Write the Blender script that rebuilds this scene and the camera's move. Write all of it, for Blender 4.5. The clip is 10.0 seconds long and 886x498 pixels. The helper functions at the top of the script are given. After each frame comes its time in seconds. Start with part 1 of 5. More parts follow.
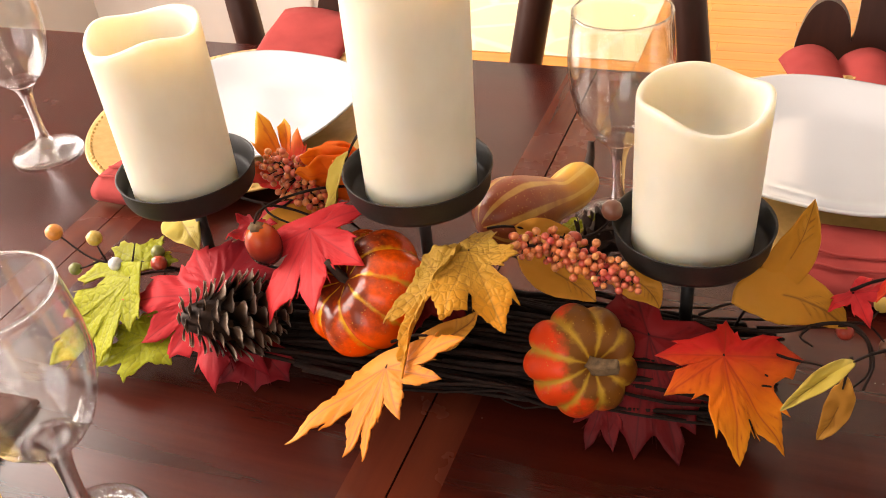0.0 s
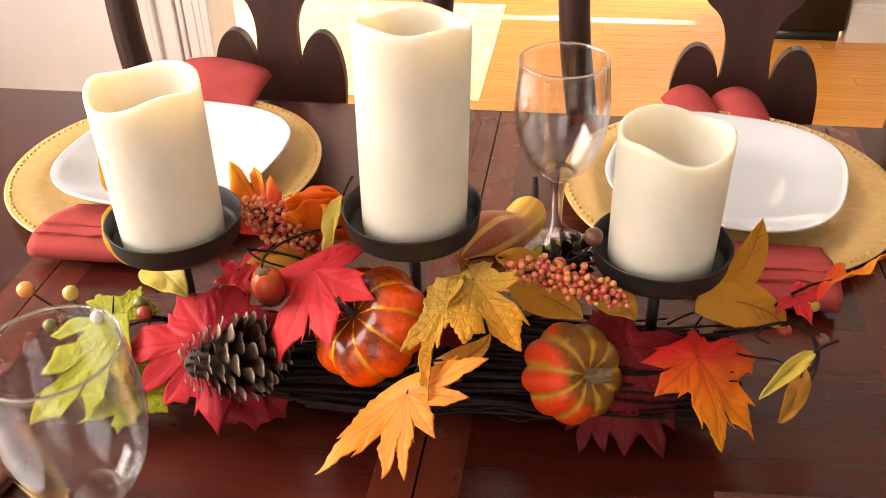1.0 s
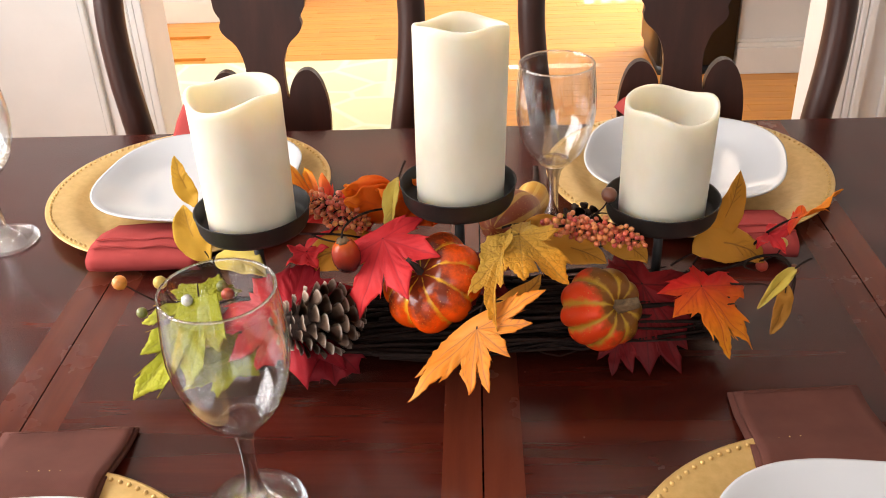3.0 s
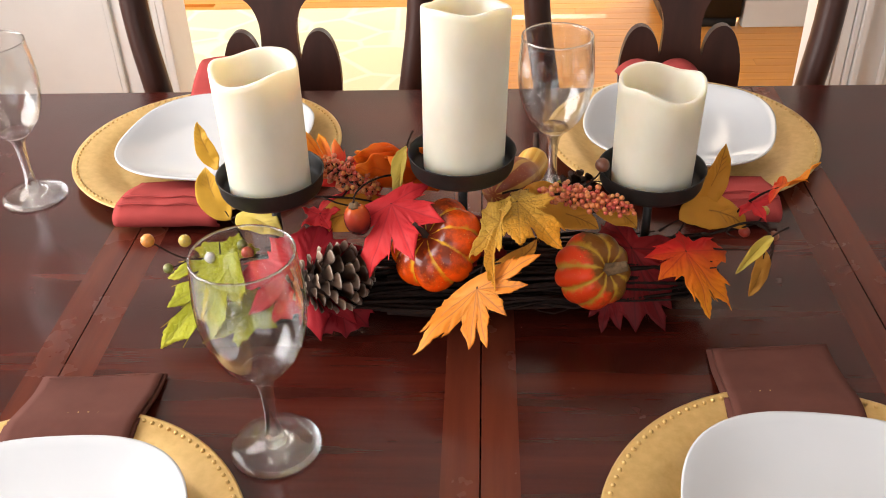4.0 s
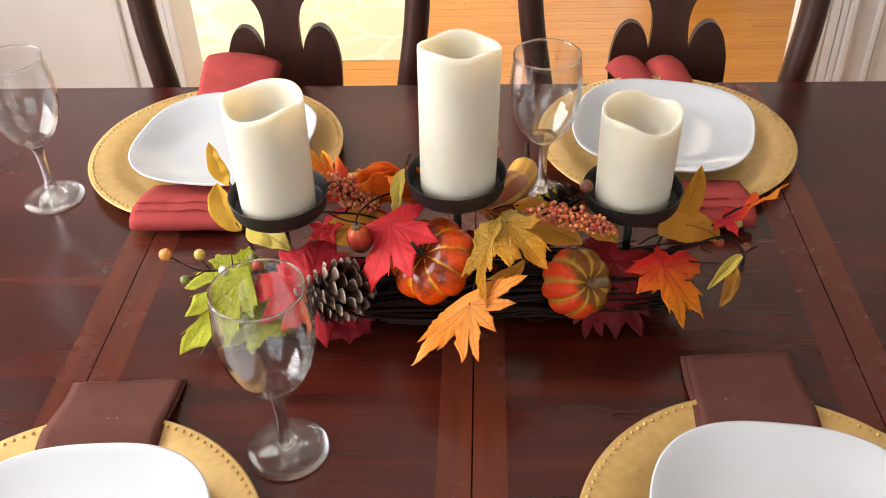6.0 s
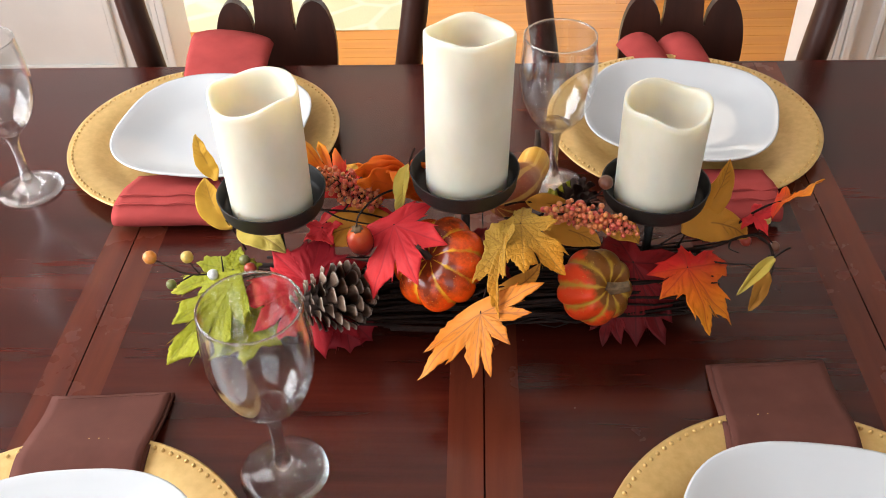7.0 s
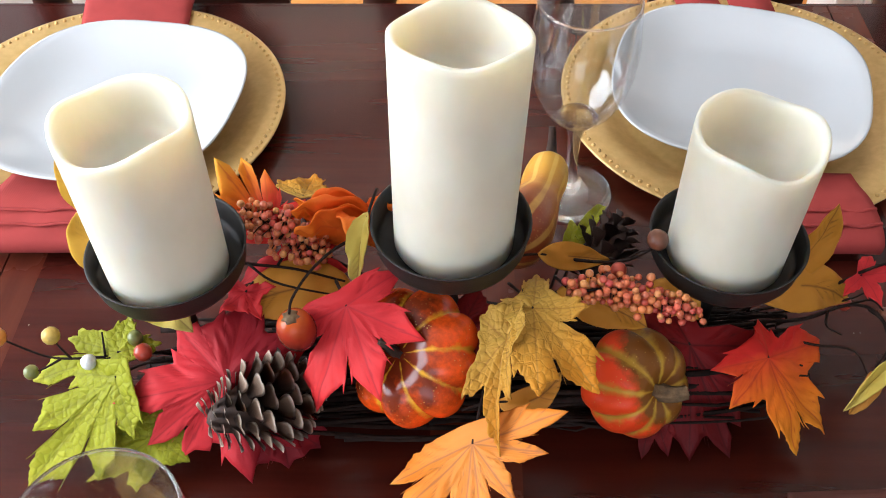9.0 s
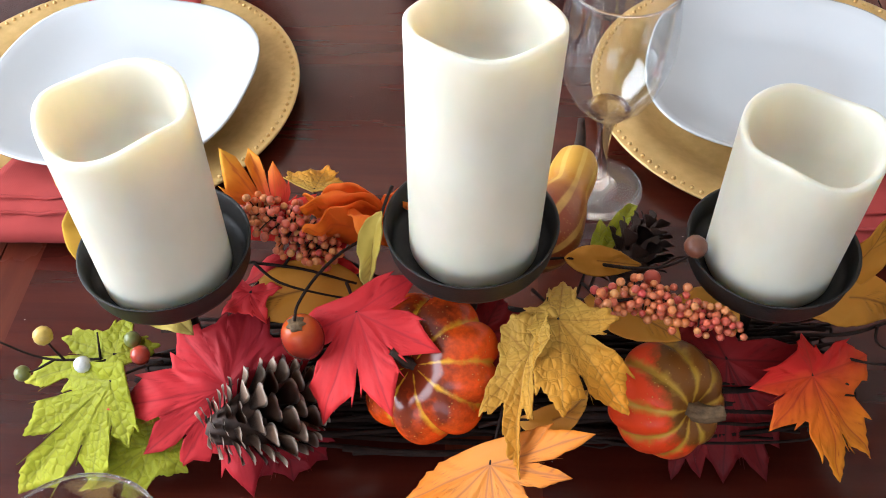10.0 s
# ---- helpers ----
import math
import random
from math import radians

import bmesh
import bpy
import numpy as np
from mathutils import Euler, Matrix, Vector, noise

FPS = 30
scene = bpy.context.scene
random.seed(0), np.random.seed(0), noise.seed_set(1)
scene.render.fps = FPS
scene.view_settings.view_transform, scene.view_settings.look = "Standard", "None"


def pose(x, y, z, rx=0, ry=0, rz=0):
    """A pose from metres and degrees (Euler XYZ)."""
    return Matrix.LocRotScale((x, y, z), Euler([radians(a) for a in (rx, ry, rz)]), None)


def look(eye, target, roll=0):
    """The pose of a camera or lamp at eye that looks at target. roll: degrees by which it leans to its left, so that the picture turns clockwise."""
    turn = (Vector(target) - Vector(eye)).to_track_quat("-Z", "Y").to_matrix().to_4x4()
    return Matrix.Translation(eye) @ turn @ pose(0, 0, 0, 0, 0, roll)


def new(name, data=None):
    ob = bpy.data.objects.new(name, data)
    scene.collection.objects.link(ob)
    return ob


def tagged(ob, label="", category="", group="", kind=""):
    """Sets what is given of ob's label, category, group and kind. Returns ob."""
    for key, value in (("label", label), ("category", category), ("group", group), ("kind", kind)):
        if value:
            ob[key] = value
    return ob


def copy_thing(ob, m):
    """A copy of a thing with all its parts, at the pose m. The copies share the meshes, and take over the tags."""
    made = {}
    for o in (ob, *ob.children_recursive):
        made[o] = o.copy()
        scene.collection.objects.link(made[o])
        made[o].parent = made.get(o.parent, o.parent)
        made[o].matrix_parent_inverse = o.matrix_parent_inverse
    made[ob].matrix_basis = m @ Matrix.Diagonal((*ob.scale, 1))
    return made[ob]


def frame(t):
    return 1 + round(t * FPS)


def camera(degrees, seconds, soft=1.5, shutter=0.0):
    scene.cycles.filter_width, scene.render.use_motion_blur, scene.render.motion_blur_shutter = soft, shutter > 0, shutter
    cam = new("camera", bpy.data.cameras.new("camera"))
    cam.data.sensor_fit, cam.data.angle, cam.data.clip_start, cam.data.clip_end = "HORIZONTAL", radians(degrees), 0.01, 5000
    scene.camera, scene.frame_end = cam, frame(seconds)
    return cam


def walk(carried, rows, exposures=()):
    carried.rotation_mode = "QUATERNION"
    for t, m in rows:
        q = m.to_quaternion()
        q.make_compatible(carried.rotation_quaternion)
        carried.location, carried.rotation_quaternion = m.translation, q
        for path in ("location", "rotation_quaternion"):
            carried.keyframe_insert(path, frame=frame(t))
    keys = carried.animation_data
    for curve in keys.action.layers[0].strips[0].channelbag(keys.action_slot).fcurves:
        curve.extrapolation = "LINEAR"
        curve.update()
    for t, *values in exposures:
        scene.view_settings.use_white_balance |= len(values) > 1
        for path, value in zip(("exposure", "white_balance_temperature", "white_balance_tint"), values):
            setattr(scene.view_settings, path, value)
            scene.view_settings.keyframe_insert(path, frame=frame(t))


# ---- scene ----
cam = camera(50.7, 10.0, soft=1.0)
PATH = [
    (0, (0.2, -0.397, 1.208), (-0.45, 1.085, 0.034), -6.4),
    (0.5, (0.144, -0.415, 1.229), (-0.296, 1.136, 0.046), -4.3),
    (1, (0.097, -0.469, 1.241), (-0.182, 1.158, 0.113), -1.7),
    (1.5, (0.044, -0.51, 1.247), (-0.109, 1.16, 0.158), -1.0),
    (2, (0.02, -0.543, 1.247), (-0.099, 1.143, 0.177), -2.6),
    (3.5, (-0.001, -0.657, 1.257), (-0.074, 1.068, 0.247), -2.2),
    (4, (0.006, -0.669, 1.297), (-0.089, 0.985, 0.175), -2.0),
    (4.5, (0.014, -0.67, 1.34), (-0.113, 0.951, 0.176), -1.9),
    (5, (0.017, -0.68, 1.378), (-0.101, 0.911, 0.171), -1.4),
    (5.5, (0.017, -0.686, 1.397), (-0.086, 0.906, 0.191), -2.0),
    (7, (-0.004, -0.609, 1.379), (-0.081, 0.922, 0.094), -2.0),
    (7.5, (-0.01, -0.51, 1.361), (-0.103, 1.022, 0.078), -3.2),
    (8, (-0.02, -0.427, 1.333), (-0.097, 1.041, -0.023), -2.6),
    (8.5, (-0.006, -0.357, 1.313), (-0.049, 1.014, -0.142), -1.5),
    (9, (-0.008, -0.319, 1.303), (-0.055, 1.028, -0.174), -1.1),
    (9.5, (-0.009, -0.292, 1.291), (-0.08, 1.052, -0.188), -1.0),
    (10, (-0.009, -0.281, 1.28), (-0.097, 1.034, -0.224), -1.4),
]
# The film's camera starts warm and bright and settles on a cooler white.
EXPOSE = [(0, 0.49, 7550, 18), (1, 0.44, 7350, 18), (2, 0.31, 6950, 16), (3.5, 0.19, 6650, 13), (5.5, 0.18, 6500, 11), (7.5, 0.18, 6080, 9), (8.5, 0.26, 5850, 8), (10, 0.28, 5650, 7)]
walk(cam, [(t, look(eye, target, roll)) for t, eye, target, roll in PATH], EXPOSE)


# ---- world and light ----
world = bpy.data.worlds.new("world")
scene.world = world
world.use_nodes = True
_wn = world.node_tree.nodes
_sky = _wn.new("ShaderNodeTexSky")
_sky.sky_type, _sky.sun_disc = "NISHITA", False
_sky.sun_elevation, _sky.sun_rotation = radians(26.6), radians(0)
world.node_tree.links.new(_sky.outputs[0], _wn["Background"].inputs[0])
_wn["Background"].inputs[1].default_value = 0.1


def area_light(name, eye, target, w, h, watts, color):
    data = bpy.data.lights.new(name, "AREA")
    data.shape, data.size, data.size_y, data.energy, data.color = "RECTANGLE", w, h, watts, color
    ob = new(name, data)
    ob.matrix_world = look(eye, target)
    return ob


sun = new("sun", bpy.data.lights.new("sun", "SUN"))
sun.data.energy, sun.data.angle, sun.data.color = 5.0, radians(0.6), (1.0, 0.9, 0.75)
sun.matrix_world = look((0, 7.78, 2.5), (0, 2.78, 0))

# Daylight that comes in through the dining room's windows.
area_light("window_light_left", (-1.56, 0.0, 1.55), (0, 0.1, 1.0), 1.7, 1.3, 60, (1.0, 0.99, 0.98))
area_light("window_light_rear", (-0.3, -2.32, 1.6), (-0.1, 0, 1.0), 1.9, 1.3, 13, (1.0, 0.99, 0.98))
# Two lamps added at the hall's sides to brighten it, out of view.
area_light("window_light_hall", (2.12, 3.9, 1.5), (0, 3.0, 0.6), 1.5, 1.5, 140, (1.0, 0.96, 0.88))
area_light("window_light_hall_far", (-2.12, 2.6, 1.6), (0, 2.6, 0.4), 1.4, 1.4, 48, (1.0, 0.97, 0.92))


# ---- materials ----
class Net:
    """A small builder of node materials."""

    def __init__(self, name):
        self.m = bpy.data.materials.new(name)
        self.m.use_nodes = True
        self.t = self.m.node_tree
        self.b = self.t.nodes["Principled BSDF"]

    def n(self, kind, **values):
        node = self.t.nodes.new(kind)
        for key, value in values.items():
            if key in node.inputs:
                self.put(node, key, value)
        return node

    def put(self, node, key, value):
        if hasattr(value, "links"):
            self.t.links.new(value, node.inputs[key])
        else:
            if isinstance(value, tuple) and len(value) == 3 and node.inputs[key].type == "RGBA":
                value = (*value, 1)
            node.inputs[key].default_value = value

    def set(self, **values):
        for key, value in values.items():
            self.put(self.b, key.replace("_", " "), value)
        return self

    def coords(self, scale=(1, 1, 1), local=True, move=None):
        tc = self.t.nodes.new("ShaderNodeTexCoord")
        mp = self.t.nodes.new("ShaderNodeMapping")
        self.t.links.new(tc.outputs["Object" if local else "Generated"], mp.inputs[0])
        mp.inputs["Scale"].default_value = scale
        return mp.outputs[0]

    def noise(self, vec, scale, detail=3.0, rough=0.55):
        k = self.n("ShaderNodeTexNoise", Scale=scale, Detail=detail, Roughness=rough)
        self.t.links.new(vec, k.inputs["Vector"])
        return k.outputs[0]

    def voronoi(self, vec, scale, out="Distance", feature="F1"):
        k = self.t.nodes.new("ShaderNodeTexVoronoi")
        k.feature = feature
        k.inputs["Scale"].default_value = scale
        self.t.links.new(vec, k.inputs["Vector"])
        return k.outputs[out]

    def ramp(self, fac, *stops):
        k = self.t.nodes.new("ShaderNodeValToRGB")
        e = k.color_ramp.elements
        while len(e) < len(stops):
            e.new(0.5)
        for s, (pos, col) in zip(e, stops):
            s.position = pos
            s.color = (*col, 1) if isinstance(col, tuple) else (col, col, col, 1)
        self.t.links.new(fac, k.inputs[0])
        return k.outputs[0]

    def mix(self, fac, a, b, how="MIX"):
        k = self.t.nodes.new("ShaderNodeMix")
        k.data_type, k.blend_type = "RGBA", how
        for i, v in ((0, fac), (6, a), (7, b)):
            if hasattr(v, "links"):
                self.t.links.new(v, k.inputs[i])
            elif i == 0:
                k.inputs[0].default_value = v
            else:
                k.inputs[i].default_value = (*v, 1)
        return k.outputs[2]

    def math(self, op, a, b=0.0):
        k = self.t.nodes.new("ShaderNodeMath")
        k.operation = op
        for i, v in ((0, a), (1, b)):
            if hasattr(v, "links"):
                self.t.links.new(v, k.inputs[i])
            else:
                k.inputs[i].default_value = v
        return k.outputs[0]

    def attr(self, name):
        k = self.t.nodes.new("ShaderNodeAttribute")
        k.attribute_name = name
        return k.outputs["Fac"]

    def rand(self):
        return self.t.nodes.new("ShaderNodeObjectInfo").outputs["Random"]

    def bump(self, height, strength=0.3, distance=0.001, over=None):
        k = self.n("ShaderNodeBump", Strength=strength, Distance=distance)
        self.t.links.new(height, k.inputs["Height"])
        if over is not None:
            self.t.links.new(over, k.inputs["Normal"])
        self.t.links.new(k.outputs[0], self.b.inputs["Normal"])
        return k.outputs[0]


def wood(name, dark, mid, light, axis=0, rough=0.22, coat=0.5, scale=1.0, streak=1.0, dust=False):
    """Polished wood with its grain along one axis, pores and faint handling marks."""
    k = Net(name)
    stretch = [26 * scale] * 3
    stretch[axis] = 1.6 * scale
    v = k.coords(tuple(stretch))
    grain = k.noise(v, 1.0, 6, 0.62)
    cloud = k.noise(k.coords(), 3.2 * scale, 2)
    col = k.ramp(grain, (0.28, dark), (0.52, mid), (0.75, light))
    col = k.mix(k.math("MULTIPLY", cloud, 0.55 * streak), col, dark)
    k.set(Base_Color=col, Coat_Weight=coat, Coat_Roughness=0.12)
    marks = k.noise(k.coords(), 22, 4)
    k.set(Roughness=k.math("ADD", k.math("MULTIPLY", marks, 0.16), rough - 0.06), Specular_IOR_Level=0.46 if dust else 0.36)
    if dust:
        specks = k.ramp(k.voronoi(k.coords(), 34), (0.010, 1.0), (0.022, 0.0))
        k.set(Base_Color=k.mix(k.math("MULTIPLY", specks, 0.55), col, (0.55, 0.48, 0.42)))
    k.bump(k.noise(v, 3.0, 3), 0.025, 0.0005)
    return k.m


M_TABLE = wood("table_wood", (0.020, 0.0031, 0.0021), (0.060, 0.0080, 0.0042), (0.106, 0.016, 0.007), axis=0, rough=0.22, coat=0.0, dust=True)
M_BAND = wood("band_wood", (0.060, 0.011, 0.006), (0.115, 0.024, 0.011), (0.16, 0.036, 0.015), axis=1, rough=0.24, coat=0.0)
M_CHAIR = wood("chair_wood", (0.016, 0.0048, 0.0030), (0.040, 0.0115, 0.0065), (0.070, 0.021, 0.011), axis=2, rough=0.36, coat=0.0)


def plain(name, color, rough=0.5, metal=0.0, vary=0.15, scale=40, bump=0.05, **more):
    k = Net(name)
    c = k.noise(k.coords(), scale, 4)
    dark = tuple(x * (1 - vary) for x in color)
    lite = tuple(min(1, x * (1 + vary * 0.5)) for x in color)
    k.set(Base_Color=k.ramp(c, (0.3, dark), (0.7, lite)), Roughness=rough, Metallic=metal, **more)
    if bump:
        k.bump(k.noise(k.coords(), scale * 5, 3), bump, 0.0008)
    return k.m


M_WALL = plain("wall_paint", (0.66, 0.66, 0.64), 0.75, vary=0.04, scale=6)
M_WHITE = plain("trim_paint", (0.74, 0.73, 0.70), 0.4, vary=0.04, scale=8)
M_CEIL = plain("ceiling_paint", (0.8, 0.8, 0.78), 0.9, vary=0.03, scale=5)
M_IRON = plain("dark_iron", (0.022, 0.019, 0.017), 0.55, 0.3, vary=0.35, scale=120, bump=0.15)
M_CABINET = plain("dark_lacquer", (0.018, 0.018, 0.020), 0.35, vary=0.2, scale=12)
M_GREYROD = plain("twig_stem", (0.020, 0.010, 0.0075), 0.85, vary=0.5, scale=150, bump=0.5, Specular_IOR_Level=0.2)
M_PLATE = plain("white_porcelain", (0.55, 0.565, 0.58), 0.12, vary=0.015, scale=20, bump=0.0, Coat_Weight=0.4, Coat_Roughness=0.05)


def glass():
    k = Net("clear_glass")
    k.set(Base_Color=(0.99, 1.0, 0.995), Roughness=0.0, IOR=1.45, Transmission_Weight=1.0)
    clear = k.t.nodes.new("ShaderNodeBsdfTransparent")
    mx = k.t.nodes.new("ShaderNodeMixShader")
    mx.inputs[0].default_value = 0.32
    k.t.links.new(k.b.outputs[0], mx.inputs[1])
    k.t.links.new(clear.outputs[0], mx.inputs[2])
    k.t.links.new(mx.outputs[0], k.t.nodes["Material Output"].inputs[0])
    return k.m


def thin_glass():
    """The bowl's blown wall, too thin to bend what is seen through it: clear, with the gloss of glass."""
    k = Net("blown_glass")
    clear = k.t.nodes.new("ShaderNodeBsdfTransparent")
    clear.inputs[0].default_value = (0.985, 0.99, 0.987, 1)
    shine = k.t.nodes.new("ShaderNodeBsdfGlossy")
    shine.inputs["Roughness"].default_value = 0.02
    lw = k.t.nodes.new("ShaderNodeLayerWeight")
    lw.inputs[0].default_value = 0.5
    gloss = k.math("ADD", k.math("MULTIPLY", k.math("POWER", lw.outputs["Facing"], 3.4), 0.95), 0.075)
    mx = k.t.nodes.new("ShaderNodeMixShader")
    k.t.links.new(gloss, mx.inputs[0])
    k.t.links.new(clear.outputs[0], mx.inputs[1])
    k.t.links.new(shine.outputs[0], mx.inputs[2])
    k.t.links.new(mx.outputs[0], k.t.nodes["Material Output"].inputs[0])
    return k.m


M_GLASS, M_THIN = glass(), thin_glass()


def wax():
    k = Net("ivory_wax")
    c = k.noise(k.coords((1, 1, 0.6)), 38, 3)
    col = k.ramp(c, (0.3, (0.64, 0.605, 0.49)), (0.7, (0.70, 0.668, 0.560)))
    k.set(Base_Color=col, Roughness=0.42, Subsurface_Weight=0.8, Subsurface_Scale=0.020)
    k.b.inputs["Subsurface Radius"].default_value = (1.0, 0.75, 0.5)
    k.bump(k.noise(k.coords(), 60, 3), 0.10, 0.0012)
    return k.m


M_WAX = wax()


def gold():
    k = Net("gold_charger")
    c = k.noise(k.coords((1, 1, 1)), 120, 4)
    k.set(Base_Color=k.ramp(c, (0.3, (0.56, 0.36, 0.12)), (0.7, (0.66, 0.44, 0.17))), Metallic=0.40, Roughness=0.40)
    k.bump(k.noise(k.coords(), 700, 2), 0.06, 0.0005)
    return k.m


M_GOLD = gold()


def cloth(name, color):
    """Cotton sateen with a fine weave."""
    k = Net(name)
    w = k.t.nodes.new("ShaderNodeTexWave")
    w.inputs["Scale"].default_value = 420
    w.bands_direction = "DIAGONAL"
    k.t.links.new(k.coords(), w.inputs["Vector"])
    big = k.noise(k.coords(), 26, 3)
    dark = tuple(x * 0.78 for x in color)
    k.set(Base_Color=k.ramp(big, (0.3, dark), (0.7, color)), Roughness=0.9, Specular_IOR_Level=0.15)
    first = k.bump(w.outputs[0], 0.12, 0.0004)
    k.bump(big, 0.12, 0.004, first)
    return k.m


M_RED_CLOTH = cloth("red_cotton", (0.40, 0.060, 0.055))
M_BROWN_CLOTH = cloth("brown_cotton", (0.125, 0.046, 0.035))


def leaf_mat(name, inner, outer, edge, vein, rugose=0.0, turn=(0.35, 0.85), key="grow", blotch=0.55):
    """Printed fabric leaf: colour from the base out to the tips, blotches, veins and a quilted relief."""
    k = Net(name)
    v = k.coords()
    blot = k.noise(v, 38, 4)
    grow = k.math("ADD", k.attr(key), k.math("MULTIPLY", k.math("SUBTRACT", blot, 0.5), blotch))
    col = k.ramp(grow, (turn[0], inner), (turn[1], outer), (1.0, edge))
    fine = k.noise(v, 190, 4)
    col = k.mix(k.math("MULTIPLY", fine, 0.16), col, tuple(x * 0.45 for x in inner))
    line = k.ramp(k.attr("vein"), (0.0, 1.0), (0.5, 0.25), (1.0, 0.0))
    col = k.mix(k.math("MULTIPLY", line, 0.75), col, vein)
    k.set(Base_Color=col, Roughness=0.55, Specular_IOR_Level=0.2)
    first = k.bump(line, -0.9, 0.0016)
    if rugose:
        cell = k.voronoi(v, 190, "Distance", "DISTANCE_TO_EDGE")
        col = k.mix(k.ramp(cell, (0.0, 0.28), (0.10, 0.0)), col, vein)
        k.set(Base_Color=col)
        hills = k.ramp(cell, (0.0, 0.0), (0.18, 0.6), (0.45, 1.0))
        k.bump(hills, rugose, 0.0018, first)
    else:
        k.bump(fine, 0.18, 0.0010, first)
    out = k.t.nodes["Material Output"]
    tr = k.t.nodes.new("ShaderNodeBsdfTranslucent")
    k.t.links.new(col, tr.inputs[0])
    mx = k.t.nodes.new("ShaderNodeMixShader")
    mx.inputs[0].default_value = 0.2
    k.t.links.new(k.b.outputs[0], mx.inputs[1])
    k.t.links.new(tr.outputs[0], mx.inputs[2])
    k.t.links.new(mx.outputs[0], out.inputs[0])
    return k.m


L_RED = leaf_mat("leaf_bright_red", (0.62, 0.028, 0.035), (0.78, 0.040, 0.042), (0.70, 0.035, 0.038), (0.40, 0.018, 0.028))
L_CRIM = leaf_mat("leaf_crimson", (0.30, 0.010, 0.018), (0.70, 0.036, 0.046), (0.78, 0.060, 0.066), (0.36, 0.014, 0.020), turn=(0.16, 0.50), key="along", blotch=0.3)
L_WINE = leaf_mat("leaf_wine", (0.30, 0.010, 0.016), (0.24, 0.010, 0.018), (0.16, 0.008, 0.016), (0.10, 0.005, 0.008))
L_FLAME = leaf_mat("leaf_flame", (0.78, 0.035, 0.014), (0.90, 0.22, 0.010), (0.88, 0.36, 0.03), (0.48, 0.05, 0.012), turn=(0.12, 0.42), key="along", blotch=0.3)
L_MAROON = leaf_mat("leaf_maroon", (0.26, 0.009, 0.011), (0.13, 0.006, 0.008), (0.09, 0.005, 0.007), (0.07, 0.004, 0.005), key="along")
L_FIRE = leaf_mat("leaf_red_to_orange", (0.66, 0.022, 0.016), (0.88, 0.20, 0.010), (0.90, 0.38, 0.02), (0.48, 0.035, 0.012), turn=(0.20, 0.50), key="along", blotch=0.3)
L_GOLD = leaf_mat("leaf_gold", (0.56, 0.33, 0.055), (0.70, 0.30, 0.022), (0.80, 0.30, 0.015), (0.30, 0.14, 0.02), rugose=0.45, turn=(0.25, 0.75), key="along", blotch=0.4)
L_AMBER = leaf_mat("leaf_amber", (0.80, 0.29, 0.045), (0.86, 0.26, 0.020), (0.88, 0.40, 0.07), (0.36, 0.12, 0.05), turn=(0.2, 0.75), blotch=0.5)
L_SUNSET = leaf_mat("leaf_red_to_yellow", (0.74, 0.04, 0.030), (0.90, 0.25, 0.012), (0.86, 0.46, 0.035), (0.60, 0.12, 0.02), turn=(0.42, 0.68), key="along", blotch=0.25)
L_GREEN = leaf_mat("leaf_lime", (0.36, 0.37, 0.016), (0.46, 0.46, 0.022), (0.54, 0.50, 0.04), (0.24, 0.24, 0.02), rugose=0.42)
L_OCHRE = leaf_mat("leaf_ochre", (0.62, 0.27, 0.030), (0.68, 0.32, 0.035), (0.74, 0.37, 0.04), (0.14, 0.05, 0.015))
L_YELLOW = leaf_mat("leaf_yellow", (0.68, 0.38, 0.04), (0.76, 0.46, 0.06), (0.72, 0.44, 0.08), (0.38, 0.18, 0.03))
L_OLIVE = leaf_mat("leaf_olive", (0.54, 0.40, 0.07), (0.64, 0.50, 0.15), (0.60, 0.44, 0.10), (0.18, 0.09, 0.02))
L_BROWN = leaf_mat("leaf_tan", (0.46, 0.20, 0.03), (0.56, 0.26, 0.035), (0.56, 0.26, 0.04), (0.08, 0.03, 0.01))
L_PETAL = leaf_mat("petal_orange", (0.86, 0.15, 0.012), (0.94, 0.30, 0.012), (0.95, 0.38, 0.03), (0.70, 0.10, 0.015))


def pumpkin_mat(name, orange, brown, streak, low, high, side=0.0, wide=(0.50, 0.85), rough=0.22, gloss=0.4):
    """Painted shell: orange below, brown towards the stem, yellow streaks in the grooves, fine pale specks."""
    k = Net(name)
    v = k.coords()
    blot = k.math("MULTIPLY", k.math("SUBTRACT", k.noise(v, 34, 5, 0.65), 0.5), 0.95)
    lat = k.math("ADD", k.attr("lat"), blot)
    if side:
        sep = k.t.nodes.new("ShaderNodeSeparateXYZ")
        k.t.links.new(v, sep.inputs[0])
        lat = k.math("ADD", lat, k.math("MULTIPLY", sep.outputs[0], side))
    col = k.ramp(lat, (low, orange), (high, brown))
    fine = k.noise(v, 160, 4)
    groove = k.math("ADD", k.attr("groove"), k.math("MULTIPLY", k.math("SUBTRACT", fine, 0.5), 0.9))
    col = k.mix(k.ramp(groove, (wide[0], 0.0), (wide[1], 0.88)), col, streak)
    dots = k.ramp(k.voronoi(v, 360), (0.06, 0.9), (0.20, 0.0))
    pick = k.ramp(k.noise(v, 60, 3), (0.47, 0.0), (0.62, 0.9))
    col = k.mix(k.math("MULTIPLY", dots, pick), col, (0.66, 0.42, 0.10))
    k.set(Base_Color=col, Roughness=rough, Specular_IOR_Level=gloss)
    k.bump(k.noise(v, 90, 4), 0.12, 0.0015)
    return k.m


